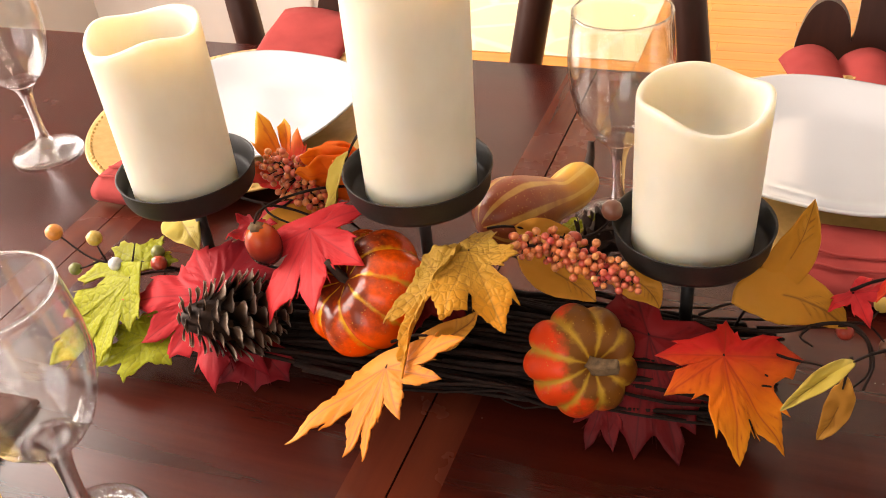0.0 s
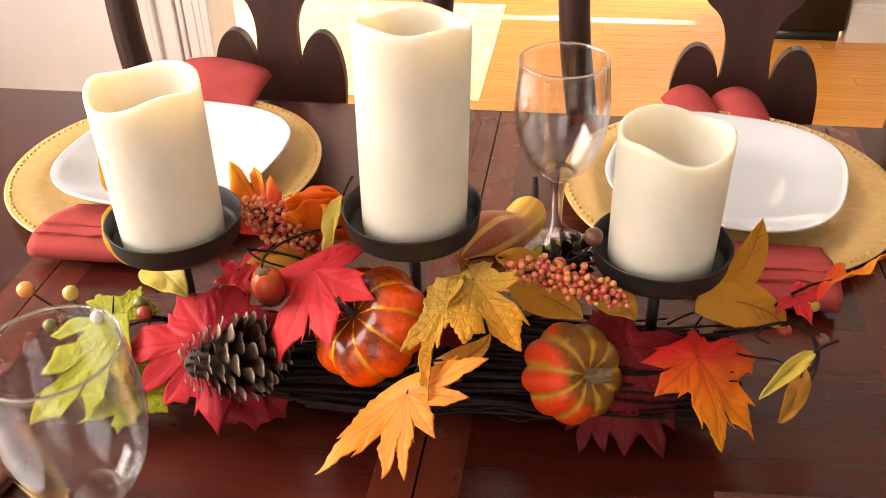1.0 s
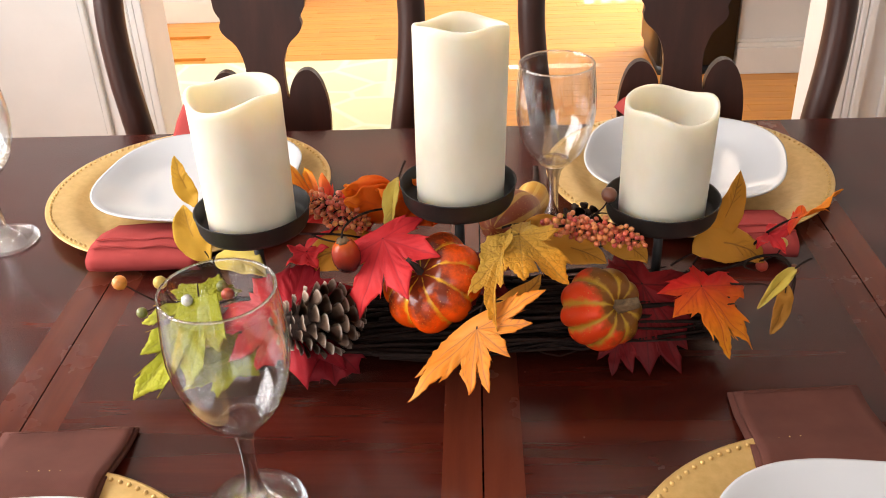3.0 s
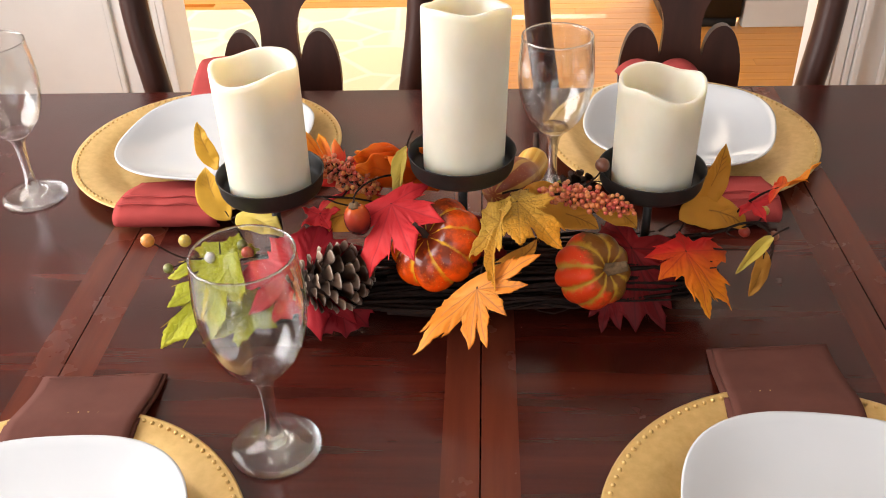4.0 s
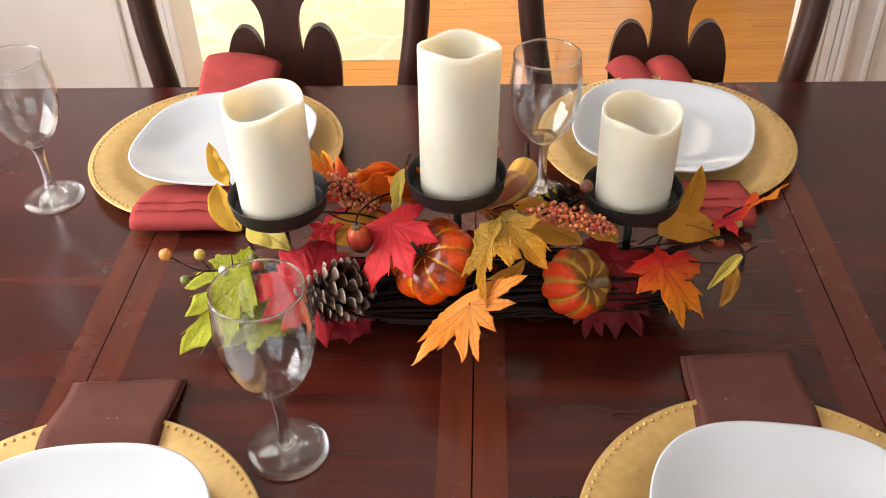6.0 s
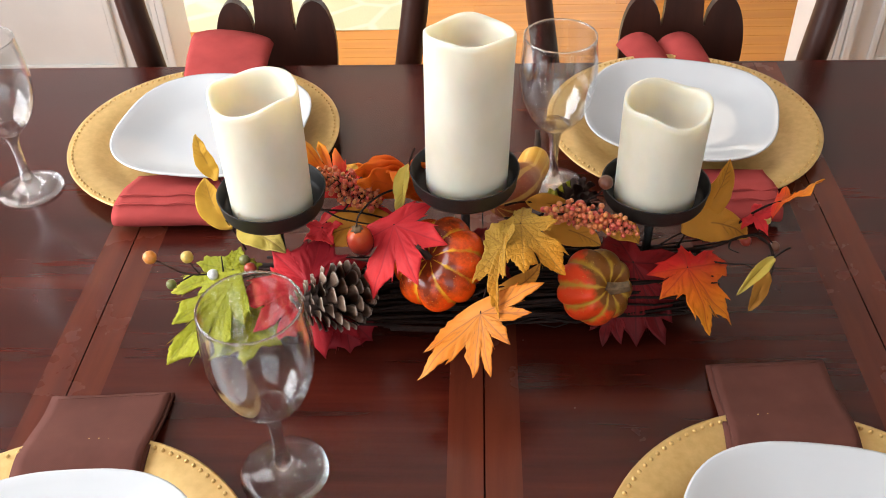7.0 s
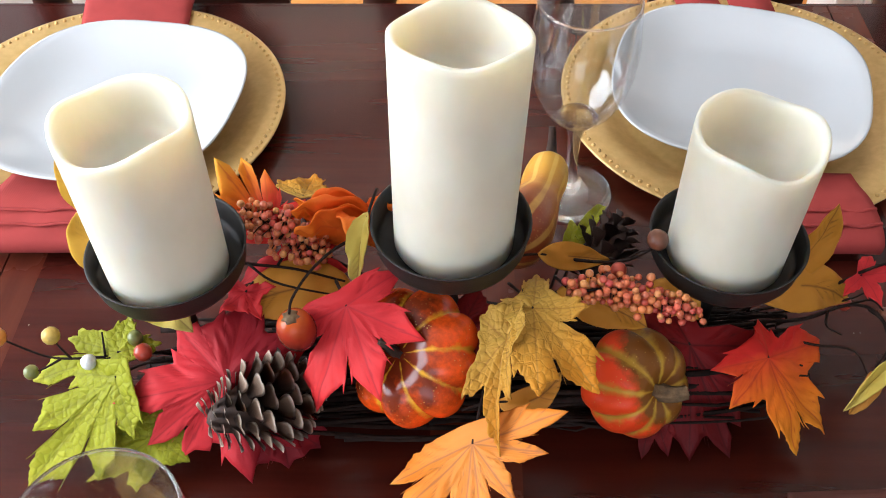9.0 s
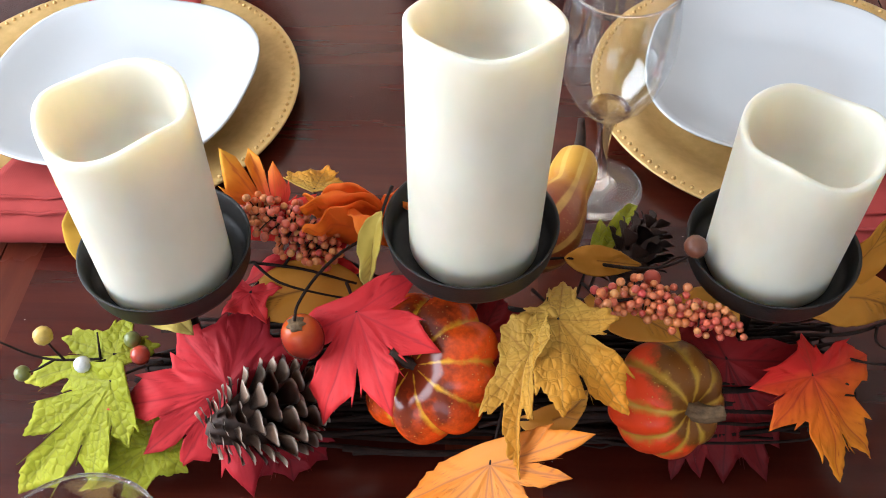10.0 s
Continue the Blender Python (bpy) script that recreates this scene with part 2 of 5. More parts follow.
M_PUMP1 = pumpkin_mat("pumpkin_shell", (0.88, 0.092, 0.004), (0.17, 0.024, 0.007), (0.72, 0.38, 0.02), 0.62, 0.84)
M_PUMP2 = pumpkin_mat("pumpkin_shell_brown", (0.80, 0.060, 0.010), (0.20, 0.070, 0.010), (0.54, 0.32, 0.035), 0.54, 0.72, side=9.0, wide=(0.22, 0.70), rough=0.36, gloss=0.25)


def gourd_mat():
    k = Net("gourd_shell")
    v = k.coords()
    k1 = k.noise(v, 28, 4)
    along = k.math("ADD", k.attr("lat"), k.math("MULTIPLY", k.math("SUBTRACT", k1, 0.5), 0.4))
    col = k.ramp(along, (0.30, (0.26, 0.050, 0.012)), (0.52, (0.46, 0.16, 0.016)), (0.72, (0.64, 0.33, 0.030)))
    col = k.mix(k.ramp(k.math("ADD", k.attr("groove"), k.math("MULTIPLY", k1, 0.4)), (0.60, 0.0), (0.78, 0.85)), col, (0.78, 0.52, 0.12))
    dots = k.ramp(k.voronoi(v, 380), (0.12, 0.8), (0.25, 0.0))
    col = k.mix(k.math("MULTIPLY", dots, k.noise(v, 50, 2)), col, (0.62, 0.38, 0.10))
    k.set(Base_Color=col, Roughness=0.38, Coat_Weight=0.0)
    k.bump(k1, 0.1, 0.002)
    return k.m


M_GOURD = gourd_mat()
M_STEM = plain("dry_stem", (0.19, 0.115, 0.055), 0.85, vary=0.6, scale=160, bump=0.6)
M_STEM_DARK = plain("dark_stem", (0.045, 0.022, 0.014), 0.85, vary=0.5, scale=160, bump=0.5)


def scale_mat():
    k = Net("pinecone_scale")
    g = k.ramp(k.attr("grow"), (0.06, (0.030, 0.015, 0.010)), (0.28, (0.17, 0.095, 0.058)), (0.52, (0.32, 0.20, 0.13)), (0.80, (0.74, 0.62, 0.51)))
    k.set(Base_Color=k.mix(k.math("MULTIPLY", k.noise(k.coords(), 300, 3), 0.45), g, (0.04, 0.02, 0.014)), Roughness=0.75)
    k.bump(k.noise(k.coords(), 400, 3), 0.4, 0.0008)
    return k.m


M_SCALE = scale_mat()
M_SCALE_DARK = plain("pinecone_dark", (0.060, 0.030, 0.020), 0.75, vary=0.5, scale=200, bump=0.4)


def berry_mat(name, *colors):
    k = Net(name)
    stops = tuple((i / max(1, len(colors) - 1), c) for i, c in enumerate(colors))
    col = k.ramp(k.rand(), *stops)
    spot = k.noise(k.coords(), 260, 3)
    col = k.mix(k.ramp(spot, (0.5, 0.0), (0.75, 0.5)), col, tuple(x * 0.5 for x in colors[0]))
    k.set(Base_Color=col, Roughness=0.32, Coat_Weight=0.15)
    return k.m


M_BERRIES = berry_mat("berry_pink", (0.54, 0.095, 0.050), (0.62, 0.20, 0.055), (0.54, 0.060, 0.055), (0.66, 0.30, 0.09), (0.44, 0.035, 0.035))
M_B_ORANGE = berry_mat("berry_orange", (0.62, 0.20, 0.03), (0.66, 0.25, 0.05))
M_B_YELLOW = berry_mat("berry_yellow", (0.50, 0.32, 0.05), (0.55, 0.38, 0.08))
M_B_GREEN = berry_mat("berry_green", (0.16, 0.17, 0.045), (0.24, 0.24, 0.07))
M_B_RED = berry_mat("berry_red", (0.38, 0.035, 0.02), (0.46, 0.06, 0.03))
M_B_WHITE = berry_mat("berry_white", (0.62, 0.62, 0.60), (0.70, 0.70, 0.68))
M_B_BROWN = berry_mat("berry_brown", (0.14, 0.045, 0.025), (0.19, 0.07, 0.035))


def nut_mat():
    k = Net("acorn_shell")
    c = k.math("ADD", k.attr("lat"), k.math("MULTIPLY", k.math("SUBTRACT", k.noise(k.coords(), 60, 3), 0.5), 0.35))
    k.set(Base_Color=k.ramp(c, (0.38, (0.050, 0.014, 0.013)), (0.66, (0.32, 0.03, 0.012)), (0.92, (0.58, 0.11, 0.012))), Roughness=0.22, Specular_IOR_Level=0.3)
    return k.m


M_NUT = nut_mat()


def floor_mat():
    k = Net("oak_floor")
    v = k.coords((2.0, 26, 26))
    g = k.noise(v, 1.0, 6, 0.6)
    base = k.ramp(g, (0.3, (0.52, 0.20, 0.035)), (0.6, (0.64, 0.27, 0.05)), (0.8, (0.68, 0.31, 0.07)))
    k.set(Base_Color=k.mix(k.math("MULTIPLY", k.rand(), 0.22), base, (0.46, 0.17, 0.03)), Roughness=0.34, Specular_IOR_Level=0.4)
    return k.m


M_FLOOR = floor_mat()


def rug_mat():
    k = Net("rug_pile")
    v = k.coords()
    cell = k.voronoi(v, 5.2, "Distance", "DISTANCE_TO_EDGE")
    lines = k.ramp(cell, (0.03, 1.0), (0.07, 0.0))
    pile = k.noise(v, 300, 3)
    col = k.mix(k.math("MULTIPLY", lines, 0.7), (0.60, 0.585, 0.37), (0.70, 0.70, 0.56))
    col = k.mix(k.math("MULTIPLY", pile, 0.25), col, (0.40, 0.40, 0.22))
    k.set(Base_Color=col, Roughness=0.95)
    k.bump(pile, 0.4, 0.004)
    return k.m


M_RUG = rug_mat()


# ---- mesh helpers ----
def mesh_of(bm, name, material=None, smooth=True):
    me = bpy.data.meshes.new(name)
    bm.normal_update()
    bm.to_mesh(me)
    bm.free()
    if material:
        me.materials.append(material)
    if smooth:
        for p in me.polygons:
            p.use_smooth = True
    return me


def part(name, bm, material, parent=None, label="", smooth=True, m=None):
    """One mesh object, from a bmesh or a mesh, under a thing or part."""
    me = mesh_of(bm, name, material, smooth) if isinstance(bm, bmesh.types.BMesh) else bm
    ob = new(name, me)
    if m is not None:
        ob.matrix_basis = m
    if parent is not None:
        ob.parent = parent
    return tagged(ob, label)


def thing(name, label, category, group="", kind="", m=None):
    ob = new(name)
    ob.empty_display_size = 0.02
    if m is not None:
        ob.matrix_basis = m
    return tagged(ob, label, category, group, kind)


def box(x0, y0, z0, x1, y1, z1, bevel=0.0, bm=None):
    bm = bm or bmesh.new()
    g = bmesh.ops.create_cube(bm, size=1)
    for v in g["verts"]:
        v.co = Vector((x0 + (v.co.x + 0.5) * (x1 - x0), y0 + (v.co.y + 0.5) * (y1 - y0), z0 + (v.co.z + 0.5) * (z1 - z0)))
    if bevel:
        edges = list({e for v in g["verts"] for e in v.link_edges})
        bmesh.ops.bevel(bm, geom=edges, offset=bevel, segments=2, affect="EDGES", clamp_overlap=True)
    return bm


def lathe(profile, n=48, shape=None, wave=None, closed=False):
    """Turns (r, z) points round z. shape(angle) scales r, wave(angle, i) adds to z."""
    bm = bmesh.new()
    rings = []
    for i, (r, z) in enumerate(profile):
        if r < 1e-6:
            rings.append([bm.verts.new((0, 0, z))])
            continue
        ring = []
        for j in range(n):
            a = 2 * math.pi * j / n
            s = shape(a) if shape else 1.0
            ring.append(bm.verts.new((r * s * math.cos(a), r * s * math.sin(a), z + (wave(a, i) if wave else 0.0))))
        rings.append(ring)
    pairs = list(zip(rings, rings[1:])) + ([(rings[-1], rings[0])] if closed else [])
    for a, b in pairs:
        for j in range(n):
            q = [a[j % len(a)], a[(j + 1) % n % len(a)], b[(j + 1) % n % len(b)], b[j % len(b)]]
            q = list(dict.fromkeys(q))
            if len(q) > 2:
                bm.faces.new(q)
    bmesh.ops.recalc_face_normals(bm, faces=bm.faces)
    return bm


def smooth_path(points, steps=6):
    """Catmull-Rom through the points."""
    p = [Vector(q) for q in points]
    p = [2 * p[0] - p[1]] + p + [2 * p[-1] - p[-2]]
    out = []
    for i in range(1, len(p) - 2):
        for s in range(steps):
            t = s / steps
            out.append(0.5 * ((2 * p[i]) + (p[i + 1] - p[i - 1]) * t + (2 * p[i - 1] - 5 * p[i] + 4 * p[i + 1] - p[i + 2]) * t * t + (3 * p[i] - p[i - 1] - 3 * p[i + 1] + p[i + 2]) * t ** 3))
    return out + [p[-2]]


def tube(points, r0, r1=None, n=6, bm=None, flat=1.0, rough=0.0, rng=None):
    """A capped tube along points, its radius from r0 to r1; flat squeezes it sideways."""
    bm = bm or bmesh.new()
    r1 = r0 if r1 is None else r1
    pts = [Vector(p) for p in points]
    rings, side = [], None
    for i, p in enumerate(pts):
        d = (pts[min(i + 1, len(pts) - 1)] - pts[max(i - 1, 0)]).normalized()
        if side is None:
            side = d.cross(Vector((0, 0, 1)) if abs(d.z) < 0.9 else Vector((1, 0, 0))).normalized()
        side = (side - d * side.dot(d)).normalized()
        up = d.cross(side)
        f = i / (len(pts) - 1)
        r = r0 + (r1 - r0) * f
        if rough and rng:
            r *= 1 + rng.uniform(-rough, rough)
        rings.append([bm.verts.new(p + r * (flat * math.cos(a) * side + math.sin(a) * up)) for a in (2 * math.pi * j / n for j in range(n))])
    for a, b in zip(rings, rings[1:]):
        for j in range(n):
            bm.faces.new((a[j], a[(j + 1) % n], b[(j + 1) % n], b[j]))
    bm.faces.new(rings[0])
    bm.faces.new(rings[-1])
    bmesh.ops.recalc_face_normals(bm, faces=bm.faces)
    return bm


def outline_shape(half, seed=0, teeth=0.0):
    """A closed outline from (angle, r) points of one half, mirrored with small differences and cut into short steps."""
    rng = random.Random(seed)
    jit = 0.015 if len(half) > 18 else 0.07
    pts = [(a, r * rng.uniform(1 - jit, 1 + jit)) for a, r in half]
    pts += [(360 - a, r * rng.uniform(1 - jit, 1 + jit)) for a, r in reversed(half[1:-1])]
    out = []
    for (a, r), (b, s) in zip(pts, pts[1:] + [(360, pts[0][1])]):
        p = Vector((r * math.cos(radians(a)), r * math.sin(radians(a))))
        q = Vector((s * math.cos(radians(b)), s * math.sin(radians(b))))
        steps = 3 if len(half) > 18 else 6
        for k in range(steps):
            c = p.lerp(q, k / steps)
            bow = 1 - (0.06 * math.sin(math.pi * k / steps) if steps > 3 else 0)
            c *= bow
            if teeth > 0 and k % 2:
                c *= 1 + teeth * rng.uniform(0.5, 1.2)
            out.append(c)
    return out


MAPLE = [(0, 0.74), (8, 0.60), (14, 0.57), (24, 0.42), (32, 0.44), (40, 0.55), (47, 0.64), (55, 0.53), (64, 0.48), (75, 0.37), (87, 0.42), (100, 0.49), (112, 0.38), (136, 0.29), (156, 0.26), (180, 0.15)]
GRAPE = [(0, 0.76), (9, 0.60), (18, 0.50), (28, 0.36), (38, 0.48), (50, 0.62), (62, 0.48), (74, 0.34), (88, 0.42), (102, 0.50), (118, 0.38), (140, 0.30), (160, 0.26), (180, 0.14)]


def slim(width, root, power, count=18):
    """Half outline of a plain leaf, from its tip round to its base, as (angle, r) about its middle."""
    out = []
    for i in range(count + 1):
        u = 1 - i / count
        w = width * math.sin(math.pi * u ** power) ** 0.85
        out.append((math.degrees(math.atan2(max(w, 0.0), u - root)), math.hypot(u - root, w)))
    out[0], out[-1] = (0, 1 - root), (180, root)
    return out


OVAL = slim(0.27, 0.46, 0.85)
LANCE = slim(0.14, 0.45, 0.9)
SHAPES = {"maple": (MAPLE, 0.20, (0, 48, 99, 150), 0.0), "grape": (GRAPE, 0.18, (0, 50, 102, 150), 0.028), "oval": (OVAL, 0.46, (0,), 0.0), "lance": (LANCE, 0.45, (0,), 0.02)}


def leaf_blade(shape, base, mid, tip, side, wide=1.0, fold=0.0, droop=0.0, ripple=0.004, seed=0, rings=13):
    """A leaf whose midrib runs base, mid, tip; side points across it. fold lifts the two halves, droop lets the edges fall."""
    half, root, lobes, teeth = SHAPES[shape]
    out = outline_shape(half, seed, teeth)
    b, m, t = Vector(base), Vector(mid), Vector(tip)
    length = (m - b).length + (t - m).length
    ctrl = 2 * m - (b + t) / 2
    s0 = Vector(side).normalized()
    off = Vector((seed * 3.7, seed * 1.3, 0))
    bm = bmesh.new()
    vein, grow, along = (bm.verts.layers.float.new(n) for n in ("vein", "grow", "along"))
    lines = []
    for a in lobes:
        for sgn in (1, -1) if a else (1,):
            far = min(out, key=lambda c: abs((math.degrees(math.atan2(c.y, c.x)) - sgn * a + 180) % 360 - 180)).length
            d = Vector((math.cos(radians(a)), sgn * math.sin(radians(a))))
            lines.append((Vector((0, 0)), d * far, 1.0))
            for f in (0.25, 0.42, 0.58, 0.74):
                for turn in (38, -38):
                    e = Matrix.Rotation(radians(turn), 2) @ d
                    lines.append((d * far * f, d * far * f + e * far * 0.34 * (1.15 - f), 0.6))

    def place(c, puff):
        u, v = root + c.x, c.y
        q = (1 - u) ** 2 * b + 2 * u * (1 - u) * ctrl + u * u * t
        d = (2 * (1 - u) * (ctrl - b) + 2 * u * (t - ctrl)).normalized()
        sd = (s0 - d * s0.dot(d)).normalized()
        up = sd.cross(d)
        r = c.length
        h = fold * abs(v) * length - droop * (v * v + 0.25 * max(0, r - 0.35) ** 2) * length * 2
        h += ripple * r * 2.2 * noise.noise(Vector((c.x * 5, c.y * 5, 0)) + off)
        h += puff * 0.016 * length
        return q + sd * v * wide * length + up * h

    def close(c, reach=0.022):
        best = 1.0
        for p, q, w in lines:
            e = q - p
            k = max(0.0, min(1.0, (c - p).dot(e) / e.length_squared))
            best = min(best, (c - p - k * e).length / (reach * w))
        return best

    def vert(c):
        gap = close(c, 0.085)
        v = bm.verts.new(place(c, gap * gap * (3 - 2 * gap)))
        v[vein] = close(c)
        v[grow] = min(1.0, max(0.0, (c.length * 1.35)))
        v[along] = min(1.0, max(0.0, root + c.x))
        return v

    rows = [[vert(Vector((0, 0)))]] + [[vert(c * (k / rings)) for c in out] for k in range(1, rings + 1)]
    n = len(out)
    for j in range(n):
        bm.faces.new((rows[0][0], rows[1][j], rows[1][(j + 1) % n]))
        for a, c in zip(rows[1:], rows[2:]):
            bm.faces.new((a[j], c[j], c[(j + 1) % n], a[(j + 1) % n]))
    bmesh.ops.recalc_face_normals(bm, faces=bm.faces)
    bmesh.ops.solidify(bm, geom=bm.faces[:], thickness=0.0006)
    return bm


def lobed_blade(centre, tips, notch=0.45, tooth=0.75, serrate=0.0, cup=0.0, ripple=0.004, seed=0, rings=12, spread=1.0):
    """A lobed leaf: a lobe from the centre to each tip, the first being the main one. notch sets how far the cuts
    between lobes reach out, tooth the size of each lobe's shoulders, serrate the fine teeth, cup the fall of the edge."""
    rng = random.Random(seed)
    c = Vector(centre)
    arms = [Vector(t) - c for t in tips]
    up = Vector((0, 0, 0))
    for i, p in enumerate(arms):
        for q in arms[i + 1:]:
            k = p.cross(q)
            up += k if k.dot(Vector((0, -0.55, 0.85))) > 0 else -k
    up.normalize()
    ahead = (arms[0] - up * arms[0].dot(up)).normalized()
    side = up.cross(ahead)
    lobes = []
    for p in arms:
        x, y = p.dot(ahead), p.dot(side)
        lobes.append((math.atan2(y, x) % (2 * math.pi), math.hypot(x, y), p.dot(up)))
    lobes.sort()
    n = len(lobes)
    reach = max(r for _, r, _ in lobes)
    polar = []
    for i in range(n):
        a, r, h = lobes[i]
        b, q, g = lobes[(i + 1) % n]
        gap = (b - a) % (2 * math.pi)
        j = lambda: rng.uniform(0.94, 1.06)
        open_side = gap > 2.0
        deep = min(r, q) * notch * j() if not open_side else reach * 0.16
        polar.append((a, r))
        for ref, size, sign in ((a, r, 1), (a + gap, q, -1)):
            half = []
            for fwd, out_by in ((0.84, 0.085), (0.70 * tooth / 0.78, 0.23), (0.62 * tooth / 0.78, 0.20), (0.50, 0.27 if open_side else 0.25)):
                turn = min(math.atan2(out_by * spread * j(), fwd), (0.40 + 0.06 * out_by / 0.25) * gap)
                half.append((ref + sign * turn, max(size * math.hypot(fwd, out_by * spread), min(deep, size * 0.95))))
            polar += sorted(half)
            if sign > 0:
                polar.append((a + gap / 2, deep))
    out = []
    for (a, r), (b, q) in zip(polar, polar[1:] + [(polar[0][0] + 2 * math.pi, polar[0][1])]):
        p0, p1 = Vector((r * math.cos(a), r * math.sin(a))), Vector((q * math.cos(b), q * math.sin(b)))
        steps = max(2, int((p1 - p0).length / 0.0022))
        for k in range(steps):
            e = p0.lerp(p1, k / steps)
            if serrate and k % 2 and e.length > 0.3 * reach:
                e = e * (1 + serrate * rng.uniform(0.6, 1.3) * 0.02 / max(e.length, 0.02))
            out.append(e)
    lines = []
    for a, r, h in lobes:
        d = Vector((math.cos(a), math.sin(a)))
        lines.append((Vector((0, 0)), d * r * 0.97, 1.0))
        for f in (0.22, 0.38, 0.54, 0.70, 0.84):
            for turn in (40, -40):
                e = Matrix.Rotation(radians(turn), 2) @ d
                lines.append((d * r * f, d * r * f + e * r * 0.36 * (1.12 - f), 0.55))
    bm = bmesh.new()
    vein, grow, along = (bm.verts.layers.float.new(k) for k in ("vein", "grow", "along"))
    off = Vector((seed * 3.7, seed * 1.3, 0))
    back = 0.35 * reach

    def near(e, span):
        best = 1.0
        for p, q, w in lines:
            d = q - p
            k = max(0.0, min(1.0, (e - p).dot(d) / d.length_squared))
            best = min(best, (e - p - k * d).length / (span * w))
        return best

    def vert(e):
        r = e.length
        a = math.atan2(e.y, e.x) % (2 * math.pi)
        h = 0.0
        if r > 1e-7:
            for i in range(n):
                a0, r0, h0 = lobes[i]
                a1, r1, h1 = lobes[(i + 1) % n]
                gap = (a1 - a0) % (2 * math.pi)
                d = (a - a0) % (2 * math.pi)
                if d <= gap:
                    u = d / gap
                    u = u * u * (3 - 2 * u)
                    h = (h0 * (1 - u) + h1 * u) * min(1.0, r / (r0 * (1 - u) + r1 * u)) ** 1.4
                    break
        h -= cup * r * r / reach
        h += ripple * (r / reach) * 1.6 * noise.noise(Vector((e.x, e.y, 0)) / reach * 3.2 + off)
        gapv = near(e, 0.085 * reach)
        h += 0.020 * reach * gapv * gapv * (3 - 2 * gapv)
        v = bm.verts.new(c + ahead * e.x + side * e.y + up * h)
        v[vein] = near(e, 0.020 * reach)
        v[grow] = min(1.0, r / reach * 1.05)
        v[along] = min(1.0, max(0.0, (e.x + back) / (reach + back)))
        return v

    rows = [[vert(Vector((0, 0)))]] + [[vert(e * (k / rings)) for e in out] for k in range(1, rings + 1)]
    under = []
    for row in rows:
        low = []
        for v in row:
            w = bm.verts.new(v.co - up * 0.0007)
            w[vein], w[grow], w[along] = v[vein], v[grow], v[along]
            low.append(w)
        under.append(low)
    m = len(out)
    for sheet, flip in ((rows, False), (under, True)):
        for j in range(m):
            tri = (sheet[0][0], sheet[1][j], sheet[1][(j + 1) % m])
            bm.faces.new(tri[::-1] if flip else tri)
            for a, b in zip(sheet[1:], sheet[2:]):
                quad = (a[j], b[j], b[(j + 1) % m], a[(j + 1) % m])
                bm.faces.new(quad[::-1] if flip else quad)
    for j in range(m):
        bm.faces.new((rows[-1][j], under[-1][j], under[-1][(j + 1) % m], rows[-1][(j + 1) % m]))
    return bm


def lobed_leaf(name, label, material, centre, tips, stem_to, **how):
    ob = thing(name, label, "leaf", "artificial autumn leaves")
    part("blade", lobed_blade(centre, tips, **how), material, ob)
    c, e = Vector(centre), Vector(stem_to)
    part("stem", tube(smooth_path([c, c.lerp(e, 0.5) + Vector((0, 0, 0.002)), e], 5), 0.0008, 0.0012, 5), M_GREYROD, ob, "thin dark wire stem")
    return ob


def leaf(name, label, material, shape, base, mid, tip, side, stem_to=None, stem_mat=None, **how):
    ob = thing(name, label, "leaf", "artificial autumn leaves")
    part("blade", leaf_blade(shape, base, mid, tip, side, **how), material, ob)
    b = Vector(base)
    d = (b - Vector(mid)).normalized()
    end = Vector(stem_to) if stem_to else b + d * 0.02 + Vector((0, 0, -0.006))
    path = smooth_path([b + (Vector(mid) - b) * 0.35, b, b.lerp(end, 0.5) + Vector((0, 0, 0.001)), end], 4)
    part("stem", tube(path, 0.0007, 0.0011, 5), stem_mat or M_GREYROD, ob, "thin dark wire stem")
    return ob


# ---- the setting ----
FAR_Y, HALL_Y = 1.55, 5.0


def holed_wall(axis, at, thick, lo, hi, top, holes):
    """A wall across x (axis 0) or y (axis 1), with rectangular holes (from, to, sill, head)."""
    bm = bmesh.new()

    def slab(a, b, z0, z1):
        if b - a > 1e-4 and z1 - z0 > 1e-4:
            if axis == 0:
                box(a, at, z0, b, at + thick, z1, bm=bm)
            else:
                box(at, a, z0, at + thick, b, z1, bm=bm)

    x = lo
    for a, b, z0, z1 in sorted(holes):
        slab(x, a, 0, top)
        slab(a, b, 0, z0)
        slab(a, b, z1, top)
        x = b
    slab(x, hi, 0, top)
    return bm


ROOM = 2.55
OPEN_L, OPEN_R = -0.785, 0.825
tagged(part("floor", box(-2.4, -2.6, -0.06, 2.4, 5.2, -0.012), M_FLOOR, smooth=False), "golden oak strip floor, polished", "floor", kind="structure")
tagged(part("ceiling", box(-2.4, -2.6, ROOM, 2.4, 5.2, ROOM + 0.05), M_CEIL, smooth=False), "plain white ceiling", "ceiling", kind="structure")
tagged(part("wall_north", holed_wall(0, FAR_Y, 0.14, -2.2, 2.2, ROOM, [(OPEN_L, OPEN_R, 0, 2.15)]), M_WHITE, smooth=False), "white wall with a wide cased opening to the hall", "wall", kind="structure")
tagged(part("wall_west", holed_wall(1, -1.74, 0.14, -2.5, FAR_Y, ROOM, [(-0.85, 0.85, 0.9, 2.2)]), M_WALL, smooth=False), "pale painted wall with a window", "wall", kind="structure")
# Unseen openings made for the two added hall lamps.
tagged(part("wall_hall_west", holed_wall(1, -2.34, 0.14, FAR_Y, 5.1, ROOM, [(1.9, 3.3, 0.9, 2.3)]), M_WALL, smooth=False), "pale hall wall with an opening behind an added lamp", "wall", kind="structure")
